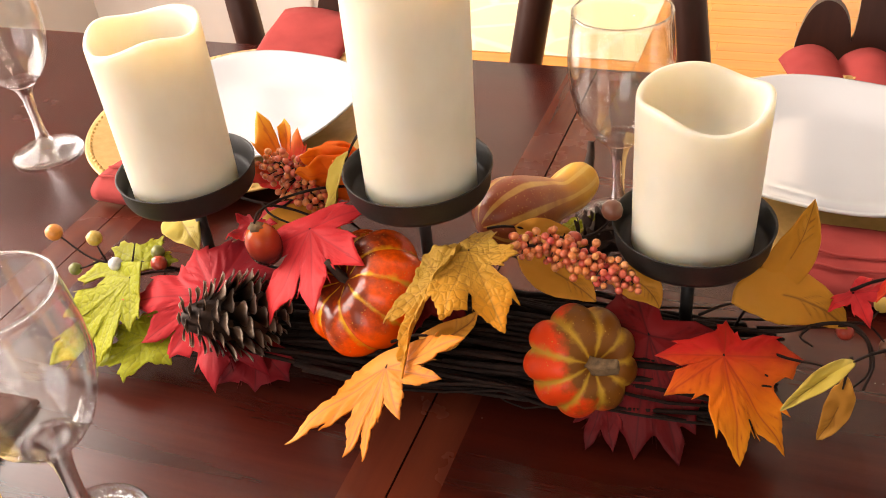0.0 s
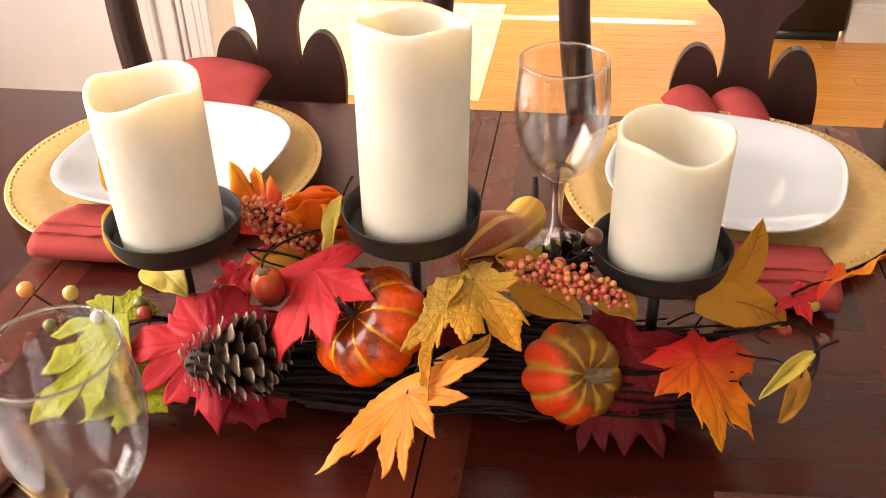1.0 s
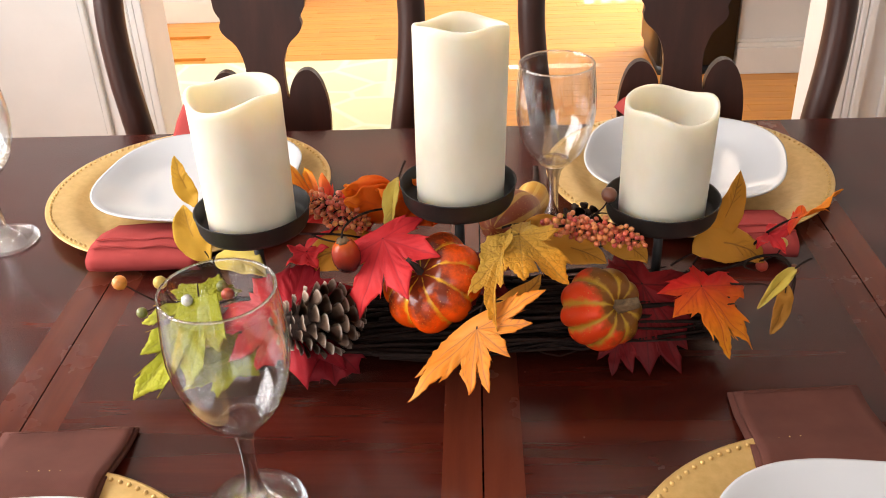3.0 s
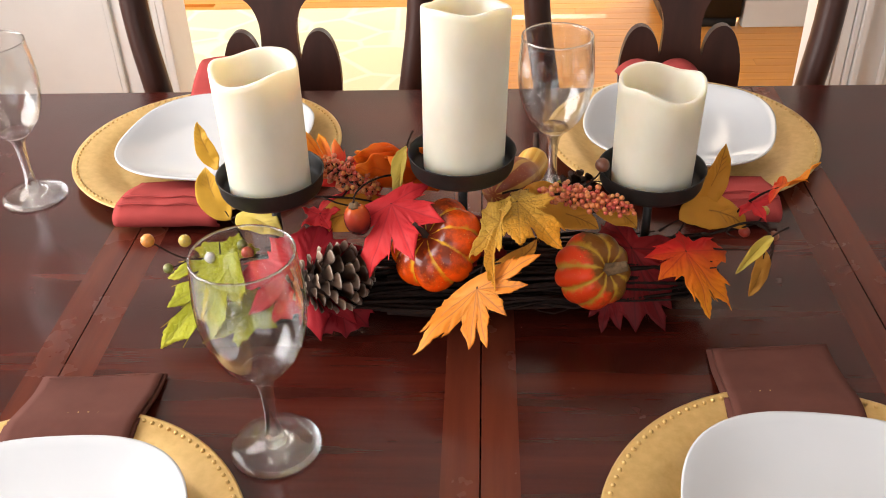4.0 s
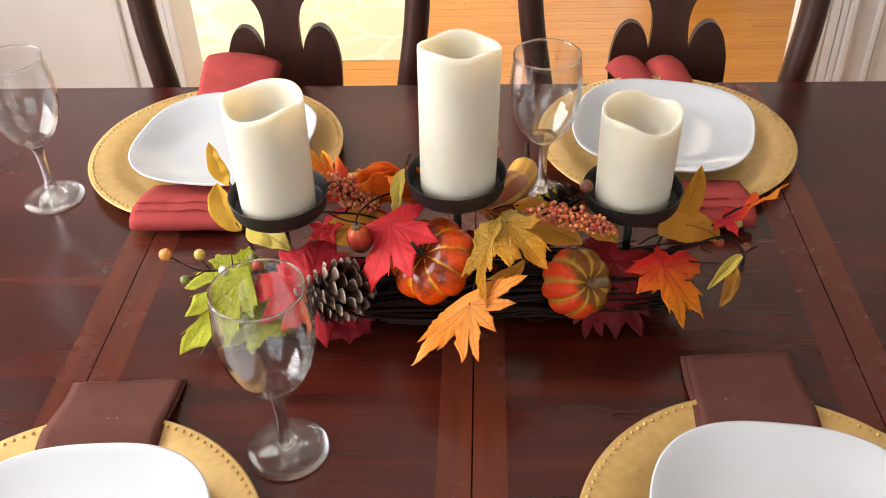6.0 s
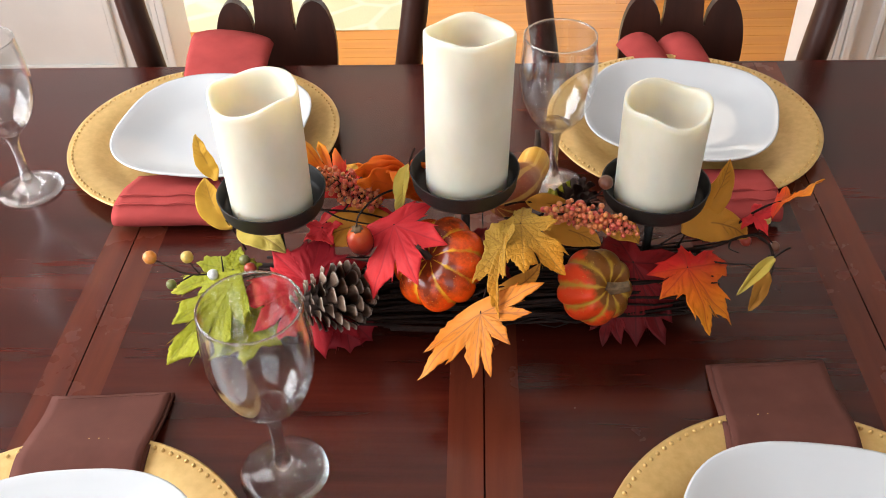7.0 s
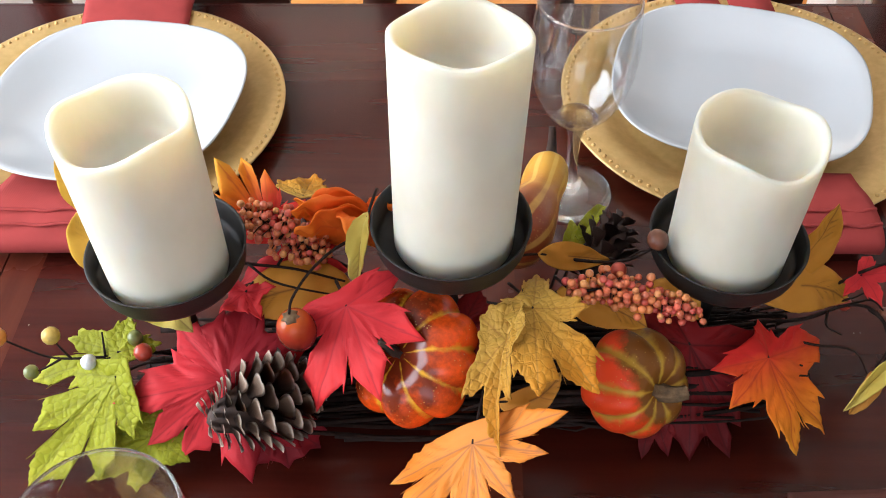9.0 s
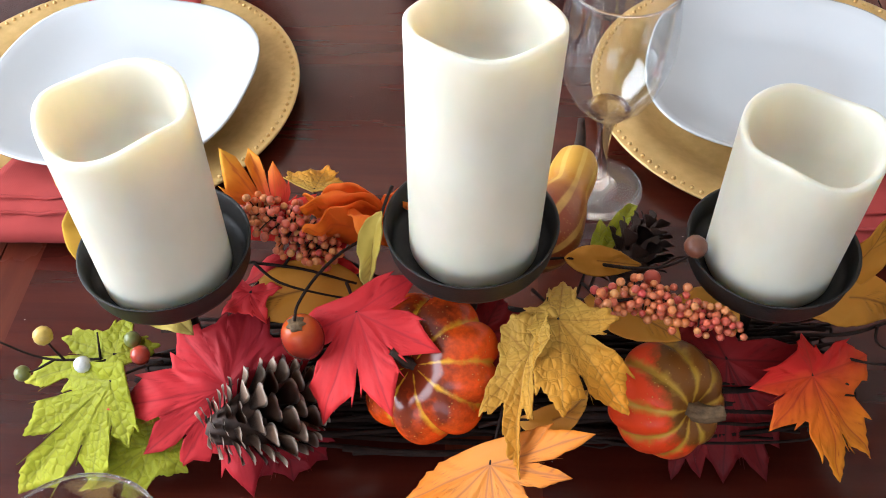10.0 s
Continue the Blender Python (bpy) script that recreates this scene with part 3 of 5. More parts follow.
tagged(part("wall_east", holed_wall(1, 2.2, 0.14, -2.5, 5.1, ROOM, [(3.15, 4.65, 0.75, 2.25)]), M_WALL, smooth=False), "pale painted wall with an opening behind an added lamp", "wall", kind="structure")
tagged(part("wall_south", holed_wall(0, -2.54, 0.14, -2.2, 2.2, ROOM, [(-1.25, 0.65, 0.95, 2.25)]), M_WALL, smooth=False), "pale painted wall with a window", "wall", kind="structure")
# Slots added out of view so the sun throws a streak and bars inside.
tagged(part("wall_hall", holed_wall(0, HALL_Y, 0.14, -2.2, 2.2, ROOM, [(-1.3, 0.47, 1.075, 1.15)] + [(0.5 + 0.075 * i, 0.545 + 0.075 * i, 0.60, 0.74) for i in range(7)]), M_WALL, smooth=False), "grey hall wall with added slots that shape the sun streak", "wall", kind="structure")


def trim(name, bm, label):
    return tagged(part(name, bm, M_WHITE, smooth=False), label, "trim", kind="structure")


def stepped(profile, run, flip=1):
    """Moulding: a stack of boxes (out, z0, z1) along x from run[0] to run[1] in front of y = run[2]."""
    bm = bmesh.new()
    for o, z0, z1 in profile:
        y0, y1 = sorted((run[2], run[2] - flip * o))
        box(run[0], y0, z0, run[1], y1, z1, 0.002, bm)
    return bm


BASE = [(0.018, 0.0, 0.10), (0.012, 0.10, 0.118), (0.007, 0.118, 0.13)]
for a, b in ((-2.2, OPEN_L - 0.10), (OPEN_R + 0.10, 2.2)):
    trim("baseboard", stepped(BASE, (a, b, FAR_Y - 0.001)), "white stepped baseboard along the wall")


def casing(x, toward):
    """Fluted door casing, toward: the side on which the opening lies."""
    bm = bmesh.new()
    for a, b, o in ((0.0, 0.018, 0.020), (0.020, 0.036, 0.015), (0.038, 0.064, 0.012), (0.066, 0.080, 0.017), (0.082, 0.100, 0.026)):
        x0, x1 = sorted((x - toward * a, x - toward * b))
        box(x0, FAR_Y - o, 0, x1, FAR_Y + 0.001, 2.25, 0.002, bm)
    return bm


trim("casing", casing(OPEN_L, 1), "white moulded casing beside the wide opening")
trim("casing", casing(OPEN_R, -1), "white moulded casing beside the wide opening")


def wall_panel(x0, x1, z0, z1):
    """Raised picture-frame moulding on the wainscot."""
    bm = bmesh.new()
    for w, o in ((0.0, 0.014), (0.014, 0.008)):
        a0, a1, b0, b1 = x0 + w, x1 - w, z0 + w, z1 - w
        t = 0.013
        for q in ((a0, b0, a1, b0 + t), (a0, b1 - t, a1, b1), (a0, b0 + t, a0 + t, b1 - t), (a1 - t, b0 + t, a1, b1 - t)):
            box(q[0], FAR_Y - o, q[1], q[2], FAR_Y + 0.001, q[3], 0.002, bm)
    return bm


trim("wall_moulding", wall_panel(-1.75, -0.925, 0.175, 0.80), "white rectangular wainscot moulding")
trim("wall_moulding", wall_panel(0.98, 1.8, 0.175, 0.80), "white rectangular wainscot moulding")

# The hall's side returns and far rooms, seen through the opening.
tagged(part("wall_hall_left", box(-2.2, 3.55, 0, -0.98, 3.68, ROOM), M_WALL, smooth=False), "grey hall wall with white baseboard", "wall", kind="structure")
trim("baseboard", stepped(BASE, (-2.2, -0.98, 3.549)), "white stepped baseboard in the hall")
tagged(part("wall_hall_right", box(0.95, 2.72, 0, 2.2, 2.76, ROOM), M_WALL, smooth=False), "grey hall wall with white baseboard", "wall", kind="structure")
trim("baseboard", stepped(BASE, (0.95, 2.2, 2.719)), "white stepped baseboard in the hall")


def hall_cabinet():
    ob = thing("hall_cabinet", "black lacquered cabinet standing against the hall wall", "cabinet", m=pose(0.80, 2.88, -0.012))
    part("body", box(-0.14, -0.18, 0.05, 0.14, 0.18, 1.1, 0.004), M_CABINET, ob)
    part("plinth", box(-0.13, -0.165, 0, 0.13, 0.165, 0.05, 0.002), M_CABINET, ob)
    d = part("door", box(-0.13, -0.20, 0.07, 0.13, -0.182, 1.08, 0.003), M_CABINET, ob)
    part("handle", lathe([(0, 0), (0.012, 0.004), (0.010, 0.016), (0, 0.018)], 16), M_IRON, d, "small dark knob", m=pose(0.1, -0.20, 0.6, 90))


hall_cabinet()
tagged(part("area_rug", box(-1.75, 2.12, -0.012, -0.22, 2.97, 0.002, 0.003), M_RUG, smooth=False), "pale lime green patterned area rug on the oak floor", "rug")


# ---- dining table ----
TOP = 0.75


def dining_table():
    ob = thing("dining_table", "dark cherry dining table with banded leaves, polished", "table")
    seams = (-0.95, -0.3735, 0.0, 0.3665, 0.95)
    w = 0.030
    for i, (a, b) in enumerate(zip(seams, seams[1:])):
        g = 0.0007
        lo, hi = a + (g + w if i > 0 else 0), b - (g + w if i < 3 else 0)
        panel = part("leaf_panel", box(lo, -0.53, TOP - 0.026, hi, 0.53, TOP), M_TABLE, ob, smooth=False)
        for x0, x1, on in ((a + g, a + g + w, i > 0), (b - g - w, b - g, i < 3)):
            if on:
                part("inlay_band", box(x0, -0.53, TOP - 0.026, x1, 0.53, TOP), M_BAND, panel, "lighter cross-banded strip", smooth=False)
    # Unseen strips added under the seams to block the bright floor below.
    for x in seams[1:-1]:
        part("slide_rail", box(x - 0.02, -0.5, TOP - 0.05, x + 0.02, 0.5, TOP - 0.0262), M_TABLE, ob, smooth=False)
    for y0, y1 in ((-0.542, -0.53), (0.53, 0.542)):
        bm = bmesh.new()
        box(-0.955, y0, TOP - 0.024, 0.955, y1, TOP - 0.002, 0.004, bm)
        part("edge_moulding", bm, M_TABLE, ob, smooth=False)
    for x0, y0, x1, y1 in ((-0.82, -0.44, 0.82, -0.415), (-0.82, 0.415, 0.82, 0.44), (-0.82, -0.415, -0.795, 0.415), (0.795, -0.415, 0.82, 0.415)):
        part("apron", box(x0, y0, TOP - 0.12, x1, y1, TOP - 0.027, 0.002), M_TABLE, ob, smooth=False)
    prof = [(0.0, 0), (0.032, 0.0), (0.036, 0.03), (0.022, 0.06), (0.030, 0.30), (0.040, 0.50), (0.036, 0.60), (0.042, 0.63), (0.042, 0.722), (0, 0.722)]
    for x in (-0.78, 0.78):
        for y in (-0.40, 0.40):
            part("leg", lathe(prof, 24), M_TABLE, ob, m=pose(x, y, 0.0))


dining_table()


# ---- chairs ----
def dining_chair():
    """Splat-back chair; its origin is on the floor under the middle of the back."""
    ob = thing("dining_chair", "dark mahogany splat-back dining chair pushed up to the table", "chair", "chairs at the table")
    y = lambda z: 0.0 + 0.16 * max(0.0, z - 0.5)  # the back leans away
    for s in (-1, 1):
        pts = [(0.155, 0.0), (0.160, 0.25), (0.165, 0.45), (0.172, 0.56), (0.180, 0.66), (0.192, 0.74), (0.204, 0.82), (0.208, 0.90), (0.198, 0.98), (0.175, 1.04)]
        path = smooth_path([(s * x, y(z) + (0.0 if z > 0.4 else 0.09 * (0.45 - z)), z) for x, z in pts], 4)
        part("back_post", tube(path, 0.021, 0.019, 10, flat=1.15), M_CHAIR, ob)
    rail = smooth_path([(-0.18, y(1.04), 1.035), (-0.09, y(1.05) + 0.01, 1.065), (0, y(1.05) + 0.014, 1.05), (0.09, y(1.05) + 0.01, 1.065), (0.18, y(1.04), 1.035)], 5)
    part("top_rail", tube(rail, 0.024, 0.024, 10, flat=0.7), M_CHAIR, ob)
    half = [(0.072, 0.46), (0.074, 0.56), (0.078, 0.64), (0.083, 0.70), (0.0865, 0.745), (0.086, 0.775), (0.081, 0.800), (0.073, 0.818), (0.062, 0.827), (0.050, 0.826), (0.040, 0.817), (0.033, 0.802), (0.030, 0.786), (0.0275, 0.800), (0.027, 0.835), (0.036, 0.862), (0.052, 0.878), (0.057, 0.889), (0.055, 0.899), (0.062, 0.912), (0.063, 0.932), (0.053, 0.952), (0.050, 0.975), (0.060, 1.005), (0.075, 1.03), (0.080, 1.045)]
    bm = bmesh.new()
    half = [(p.x, p.y - 0.011) for p in smooth_path([(x, z, 0) for x, z in half], 3)]
    loop = [(x, z) for x, z in half] + [(-x, z) for x, z in reversed(half)]
    front = bm.faces.new([bm.verts.new((x, y(z) - 0.007, z)) for x, z in loop])
    more = bmesh.ops.extrude_face_region(bm, geom=[front])
    for v in more["geom"]:
        if isinstance(v, bmesh.types.BMVert):
            v.co.y += 0.014
    bmesh.ops.triangulate(bm, faces=[f for f in bm.faces if len(f.verts) > 4])
    bmesh.ops.recalc_face_normals(bm, faces=bm.faces)
    part("splat", bm, M_CHAIR, ob, "pierced vase-shaped wooden splat", smooth=False)
    part("rear_seat_rail", box(-0.16, -0.012, 0.40, 0.16, 0.012, 0.465, 0.004), M_CHAIR, ob)
    seat = bmesh.new()
    box(-0.21, -0.43, 0.43, 0.21, -0.015, 0.475, 0.012, seat)
    part("seat", seat, M_RED_CLOTH, ob, "padded seat")
    part("seat_frame", box(-0.215, -0.435, 0.385, 0.215, -0.014, 0.428, 0.004), M_CHAIR, ob)
    for s in (-1, 1):
        path = smooth_path([(s * 0.195, -0.41, 0.385), (s * 0.205, -0.42, 0.30), (s * 0.19, -0.40, 0.12), (s * 0.20, -0.42, 0.0)], 5)
        part("front_leg", tube(path, 0.026, 0.018, 10), M_CHAIR, ob)
    return ob


chair = dining_chair()
chair.matrix_basis = pose(-0.295, 0.575, -0.012, 0, 0, 1)
copy_thing(chair, pose(0.283, 0.575, -0.012, 0, 0, -1))


# ---- place settings ----
def squircle(a, n=2.7):
    return (abs(math.cos(a)) ** n + abs(math.sin(a)) ** n) ** (-1 / n)


def charger(x, y):
    ob = thing("charger_plate", "round gold charger plate with a beaded rim", "charger", "place settings", m=pose(x, y, TOP))
    prof = [(0, 0.002), (0.105, 0.002), (0.112, 0.003), (0.128, 0.011), (0.136, 0.0135), (0.1605, 0.0165), (0.1625, 0.0160), (0.1620, 0.0145), (0.137, 0.0105), (0.129, 0.008), (0.113, 0.0), (0, 0.0)]
    part("dish", lathe(prof, 96), M_GOLD, ob)
    bm = bmesh.new()
    bmesh.ops.create_icosphere(bm, subdivisions=1, radius=0.0020)
    me = mesh_of(bm, "bead", M_GOLD)
    n = 120
    for i in range(n):
        a = 2 * math.pi * i / n
        part("bead", me, None, ob, m=pose(0.1565 * math.cos(a), 0.1565 * math.sin(a), 0.0164))
    return ob


def plate(x, y, turn, sx=1.0):
    ob = thing("dinner_plate", "white porcelain rounded-square dinner plate on a gold charger", "plate", "place settings", m=pose(x, y, TOP + 0.0145, 0, 0, turn))
    prof = [(0, 0.004), (0.055, 0.004), (0.070, 0.0055), (0.085, 0.0105), (0.104, 0.0185), (0.1105, 0.0215), (0.1125, 0.0215), (0.1120, 0.0195), (0.103, 0.0150), (0.084, 0.0065), (0.070, 0.0), (0.0, 0.0)]
    part("well", lathe(prof, 96, shape=lambda a: squircle(a)), M_PLATE, ob)
    return ob


SETTINGS = ((-0.335, 0.343, 0.014, -0.006, -8), (0.2415, 0.364, -0.004, 0.0, -14), (-0.3195, -0.281, 0.008, 0.0, 4), (0.2435, -0.2515, 0.006, 0.0, -6))
for cx, cy, dx, dy, turn in SETTINGS:
    charger(cx, cy)
    plate(cx + dx, cy + dy, turn)


def cloth_sheet(rows, thick=0.0035, cols=14, ripple=0.0012, seed=0, hem=True):
    """A folded napkin: cross rows of (left point, right point), swept smooth, with a soft thickness."""
    ls = smooth_path([r[0] for r in rows], 6)
    rs = smooth_path([r[1] for r in rows], 6)
    bm = bmesh.new()
    grid = []
    for i, (a, b) in enumerate(zip(ls, rs)):
        line = []
        for j in range(cols + 1):
            p = a.lerp(b, j / cols)
            p = p + Vector((0, 0, ripple * noise.noise(p * 28 + Vector((seed, 0, 0)))))
            line.append(bm.verts.new(p))
        grid.append(line)
    for a, b in zip(grid, grid[1:]):
        for j in range(cols):
            bm.faces.new((a[j], a[j + 1], b[j + 1], b[j]))
    bmesh.ops.recalc_face_normals(bm, faces=bm.faces)
    bmesh.ops.solidify(bm, geom=bm.faces[:], thickness=thick)
    return bm


def near_napkin(x0, x1, y_far, y_near, skew, seed):
    ob = thing("napkin", "folded dark brown cotton napkin tucked under a plate", "napkin", "napkins")
    z = TOP
    for lift, cut, hint in ((0.003, 0.0, "lower_fold"), (0.0068, 0.004, "upper_fold")):
        rows = []
        for f, h in ((0.0, 0.001), (0.25, 0.003), (0.52, 0.010), (0.72, 0.0145), (1.0, 0.008)):
            yy = y_far + (y_near - y_far) * f - (cut if f == 0 else 0)
            rows.append(((x0 + skew * f + cut, yy - 0.0, z + h + lift), (x1 + skew * f * 0.2 - cut * 0.4, yy + 0.006 * (1 - f), z + h + lift)))
        part(hint, cloth_sheet(rows, 0.003, seed=seed + lift), M_BROWN_CLOTH, ob)
    hem = [Vector((x0 + 0.010 + (x1 - x0 - 0.02) * i / 14, y_far - 0.009 + 0.006 * i / 14, z + 0.0108)) for i in range(15)]
    part("hem_stitch", tube(hem, 0.0005, n=4), M_BROWN_CLOTH, ob)
    return ob


near_napkin(-0.383, -0.275, -0.067, -0.172, 0.0, 3)
near_napkin(0.199, 0.304, -0.027, -0.150, -0.004, 8)


def far_napkin(front, back, label, seed, lobes):
    """A red napkin laid through under the far plate: a rolled fold in front, the other end past the table's edge."""
    ob = thing("napkin", label, "napkin", "napkins")
    z = TOP
    (fx0, fx1, fy), (bx0, bx1, by, bz) = front, back
    roll = ((0.085, 0.0140), (0.062, 0.0200), (0.040, 0.0262), (0.014, 0.0275), (-0.001, 0.0225), (-0.004, 0.0140), (0.000, 0.0070), (0.005, 0.0040))
    rows = [((fx0 + 0.06 * max(0, dy - 0.02), fy + dy, z + dz), (fx1, fy + dy, z + dz)) for dy, dz in roll]
    part("front_fold", cloth_sheet(rows, 0.0028, seed=seed, ripple=0.0025), M_RED_CLOTH, ob)
    inner = [((fx0 + 0.004, fy + dy, z + dz), (fx1, fy + dy, z + dz)) for dy, dz in ((0.060, 0.0165), (0.035, 0.0190), (0.006, 0.0180), (0.002, 0.0145), (0.004, 0.0110))]
    for dy, dz in ((0.010, 0.0294), (0.026, 0.0297)):
        hem = [Vector((fx0 + 0.003 + (fx1 - fx0 - 0.004) * i / 16, fy + dy + 0.001 * math.sin(i * 1.3), z + dz + 0.0012 * math.sin(i * 0.9 + seed))) for i in range(17)]
        part("hem", tube(hem, 0.0010, n=5, flat=1.6), M_RED_CLOTH, ob)
    part("inner_fold", cloth_sheet(inner, 0.0016, seed=seed + 1, ripple=0.0015), M_RED_CLOTH, ob)
    bm = bmesh.new()
    n = 22
    lines = []
    for k in range(9):
        f = k / 8
        yy = 0.425 + (by - 0.425) * f
        zz = z + 0.010 + (bz - z - 0.010) * math.sin(f * math.pi / 2)
        row = []
        for j in range(n + 1):
            u = j / n
            x = (bx0 + (bx1 - bx0) * u) * f + (fx0 + 0.01 + (fx1 - fx0 - 0.01) * u) * (1 - f)
            hump = (abs(math.sin(2 * math.pi * u)) ** 0.7 * 0.017 if lobes == 2 else math.sin(math.pi * u) ** 0.3 * 0.013 - 0.010 * u) * f + 0.0012 * noise.noise(Vector((x * 40, yy * 40, seed)))
            row.append(bm.verts.new((x, yy + 0.008 * math.sin(3 * u) * f, zz + hump - 0.001 * f)))
        lines.append(row)
    for a, b in zip(lines, lines[1:]):
        for j in range(n):
            bm.faces.new((a[j], a[j + 1], b[j + 1], b[j]))
    bmesh.ops.recalc_face_normals(bm, faces=bm.faces)
    bmesh.ops.solidify(bm, geom=bm.faces[:], thickness=0.004)
    part("back_fold", bm, M_RED_CLOTH, ob)
    return ob


far_napkin((-0.398, -0.285, 0.172), (-0.402, -0.288, 0.562, 0.780), "folded brick-red cotton napkin under a plate by the chair", 5, 1)
far_napkin((0.222, 0.314, 0.176), (0.184, 0.300, 0.560, 0.763), "folded brick-red cotton napkin with a two-lobed end", 6, 2)


# ---- wine glasses ----
def wine_glass(x, y, label):
    ob = thing("wine_glass", label, "wine glass", "wine glasses", m=pose(x, y, TOP))
    outer = [(0.0352, 0.0006), (0.0362, 0.0018), (0.0358, 0.0030), (0.028, 0.0048), (0.017, 0.0075), (0.0105, 0.0120), (0.0072, 0.0185)]
    foot = [(0.0, 0.0012), (0.012, 0.0010), (0.026, 0.0004)] + outer
    stem = [(0.0072, 0.0185), (0.0056, 0.026), (0.0049, 0.036), (0.0050, 0.048), (0.0057, 0.060), (0.0078, 0.069), (0.0125, 0.0755)]
    base = [(0.0125, 0.0755), (0.0168, 0.0786), (0.0150, 0.0808), (0.009, 0.0792), (0.0, 0.0787)]
    bowl = [(0.0168, 0.0786), (0.0215, 0.0832), (0.0261, 0.089), (0.0285, 0.092), (0.0345, 0.105), (0.0385, 0.120), (0.0402, 0.134), (0.0400, 0.147), (0.0388, 0.160), (0.0375, 0.172), (0.0372, 0.1765), (0.0366, 0.1778), (0.0358, 0.1770), (0.0361, 0.172), (0.0373, 0.160), (0.0384, 0.147), (0.0386, 0.134), (0.0369, 0.120), (0.0328, 0.1055), (0.0265, 0.0935), (0.0237, 0.0905), (0.0195, 0.0850), (0.0150, 0.0808)]
    tall = lambda prof: [(r, z if z < 0.0185 else 0.0185 + (z - 0.0185) * 1.063) for r, z in prof]
    foot, stem, base, bowl = tall(foot), tall(stem), tall(base), tall(bowl)
    for name, prof in (("foot", foot), ("stem", stem), ("bowl_base", base), ("bowl", bowl)):
        o = part(name, lathe(prof, 64), M_THIN if name == "bowl" else M_GLASS, ob)
        o.visible_shadow = True
    ring = [(0.0365 + 0.0008 * math.cos(a), 0.1875 + 0.0008 * math.sin(a)) for a in (2 * math.pi * i / 8 for i in range(8))]
    part("rim", lathe(ring, 64, closed=True), M_GLASS, ob, "rounded fire-polished rim")
    return ob


wine_glass(-0.163, -0.144, "clear wine glass standing beside the folded brown napkin")
wine_glass(0.0785, 0.250, "clear wine glass standing between the far plates")
wine_glass(-0.520, 0.249, "clear wine glass standing beside the far charger")


# ---- candle holder and candles ----
DISHES = ((-0.1897, 0.0613, 0.8680), (-0.0165, 0.0708, 0.8832), (0.1557, 0.0823, 0.8592))


def candle_holder():
    ob = thing("candle_holder", "black iron centrepiece holder with three round candle dishes", "candle holder")
    prof = [(0, 0.0), (0.040, 0.0), (0.0445, 0.0015), (0.0462, 0.005), (0.0480, 0.0180), (0.0487, 0.0188), (0.0478, 0.0190), (0.0468, 0.0180), (0.0450, 0.006), (0.0435, 0.0038), (0.040, 0.0030), (0, 0.0030)]
    for x, y, z in DISHES:
        d = part("dish", lathe(prof, 64), M_IRON, ob, "round black iron dish", m=pose(x, y, z))
        part("stem", tube([(0, 0, 0.001), (0, 0, -(z - TOP) + 0.012)], 0.0042, n=12), M_IRON, d)
    bar = smooth_path([(-0.215, 0.062, TOP + 0.009), (-0.1, 0.071, TOP + 0.009), (0.0, 0.078, TOP + 0.009), (0.18, 0.086, TOP + 0.009)], 6)
    part("base_bar", tube(bar, 0.006, n=8, flat=1.6), M_IRON, ob)
    for x, y in ((-0.17, 0.064), (0.13, 0.083)):
        part("foot_bar", tube([(x, y - 0.05, TOP + 0.004), (x, y, TOP + 0.006), (x, y + 0.05, TOP + 0.004)], 0.004, n=8), M_IRON, ob)


candle_holder()


def candle(x, y, z, height, one, two, three, lean, label):
    """Flameless pillar with a melted, wavy rim and a deep hollow top."""
    ob = thing("pillar_candle", label, "candle", "pillar candles", m=pose(x, y, z, 0, lean, 0))
    r, t = 0.0372, 0.0042
    h = height

    def rim(a, i):
        w = sum(amp * math.cos(k * (a - math.radians(deg))) for k, (amp, deg) in ((1, one), (2, two), (3, three)))
        w += 0.0007 * math.sin(5 * a + 40 * x)
        return w if 6 <= i <= 11 else (w * 0.5 if i in (5, 12) else 0.0)

    prof = [(0, 0), (r * 0.955, 0), (r * 0.975, 0.0015), (r * 0.98, 0.02), (r * 0.99, h * 0.5), (r, h - 0.016), (r * 1.004, h - 0.006), (r * 1.0, h - 0.0012), (r - 0.0009, h - 0.0002), (r - 0.0026, h - 0.0003), (r - t, h - 0.0022), (r - t * 1.3, h - 0.008), (r - t * 1.7, h - 0.016), (r - t * 2.3, h - 0.025), (r * 0.55, h - 0.031), (r * 0.3, h - 0.033), (0, h - 0.0335)]
    part("wax", lathe(prof, 96, wave=rim), M_WAX, ob)
    return ob


candle(-0.1895, 0.0570, 0.8712, 0.1195, (0.0020, 40), (0.0012, 150), (0.0028, 64), 0.0, "short ivory pillar candle with a wavy melted rim")
candle(-0.0150, 0.0700, 0.8864, 0.1490, (0.0050, 270), (0.0010, 90), (0.0018, 88), 1.6, "tall ivory pillar candle with a wavy melted rim")
candle(0.1556, 0.0815, 0.8624, 0.0995, (0.0024, 130), (0.0014, 20), (0.0026, 120), 0.6, "short ivory pillar candle with a wavy melted rim, shaded")


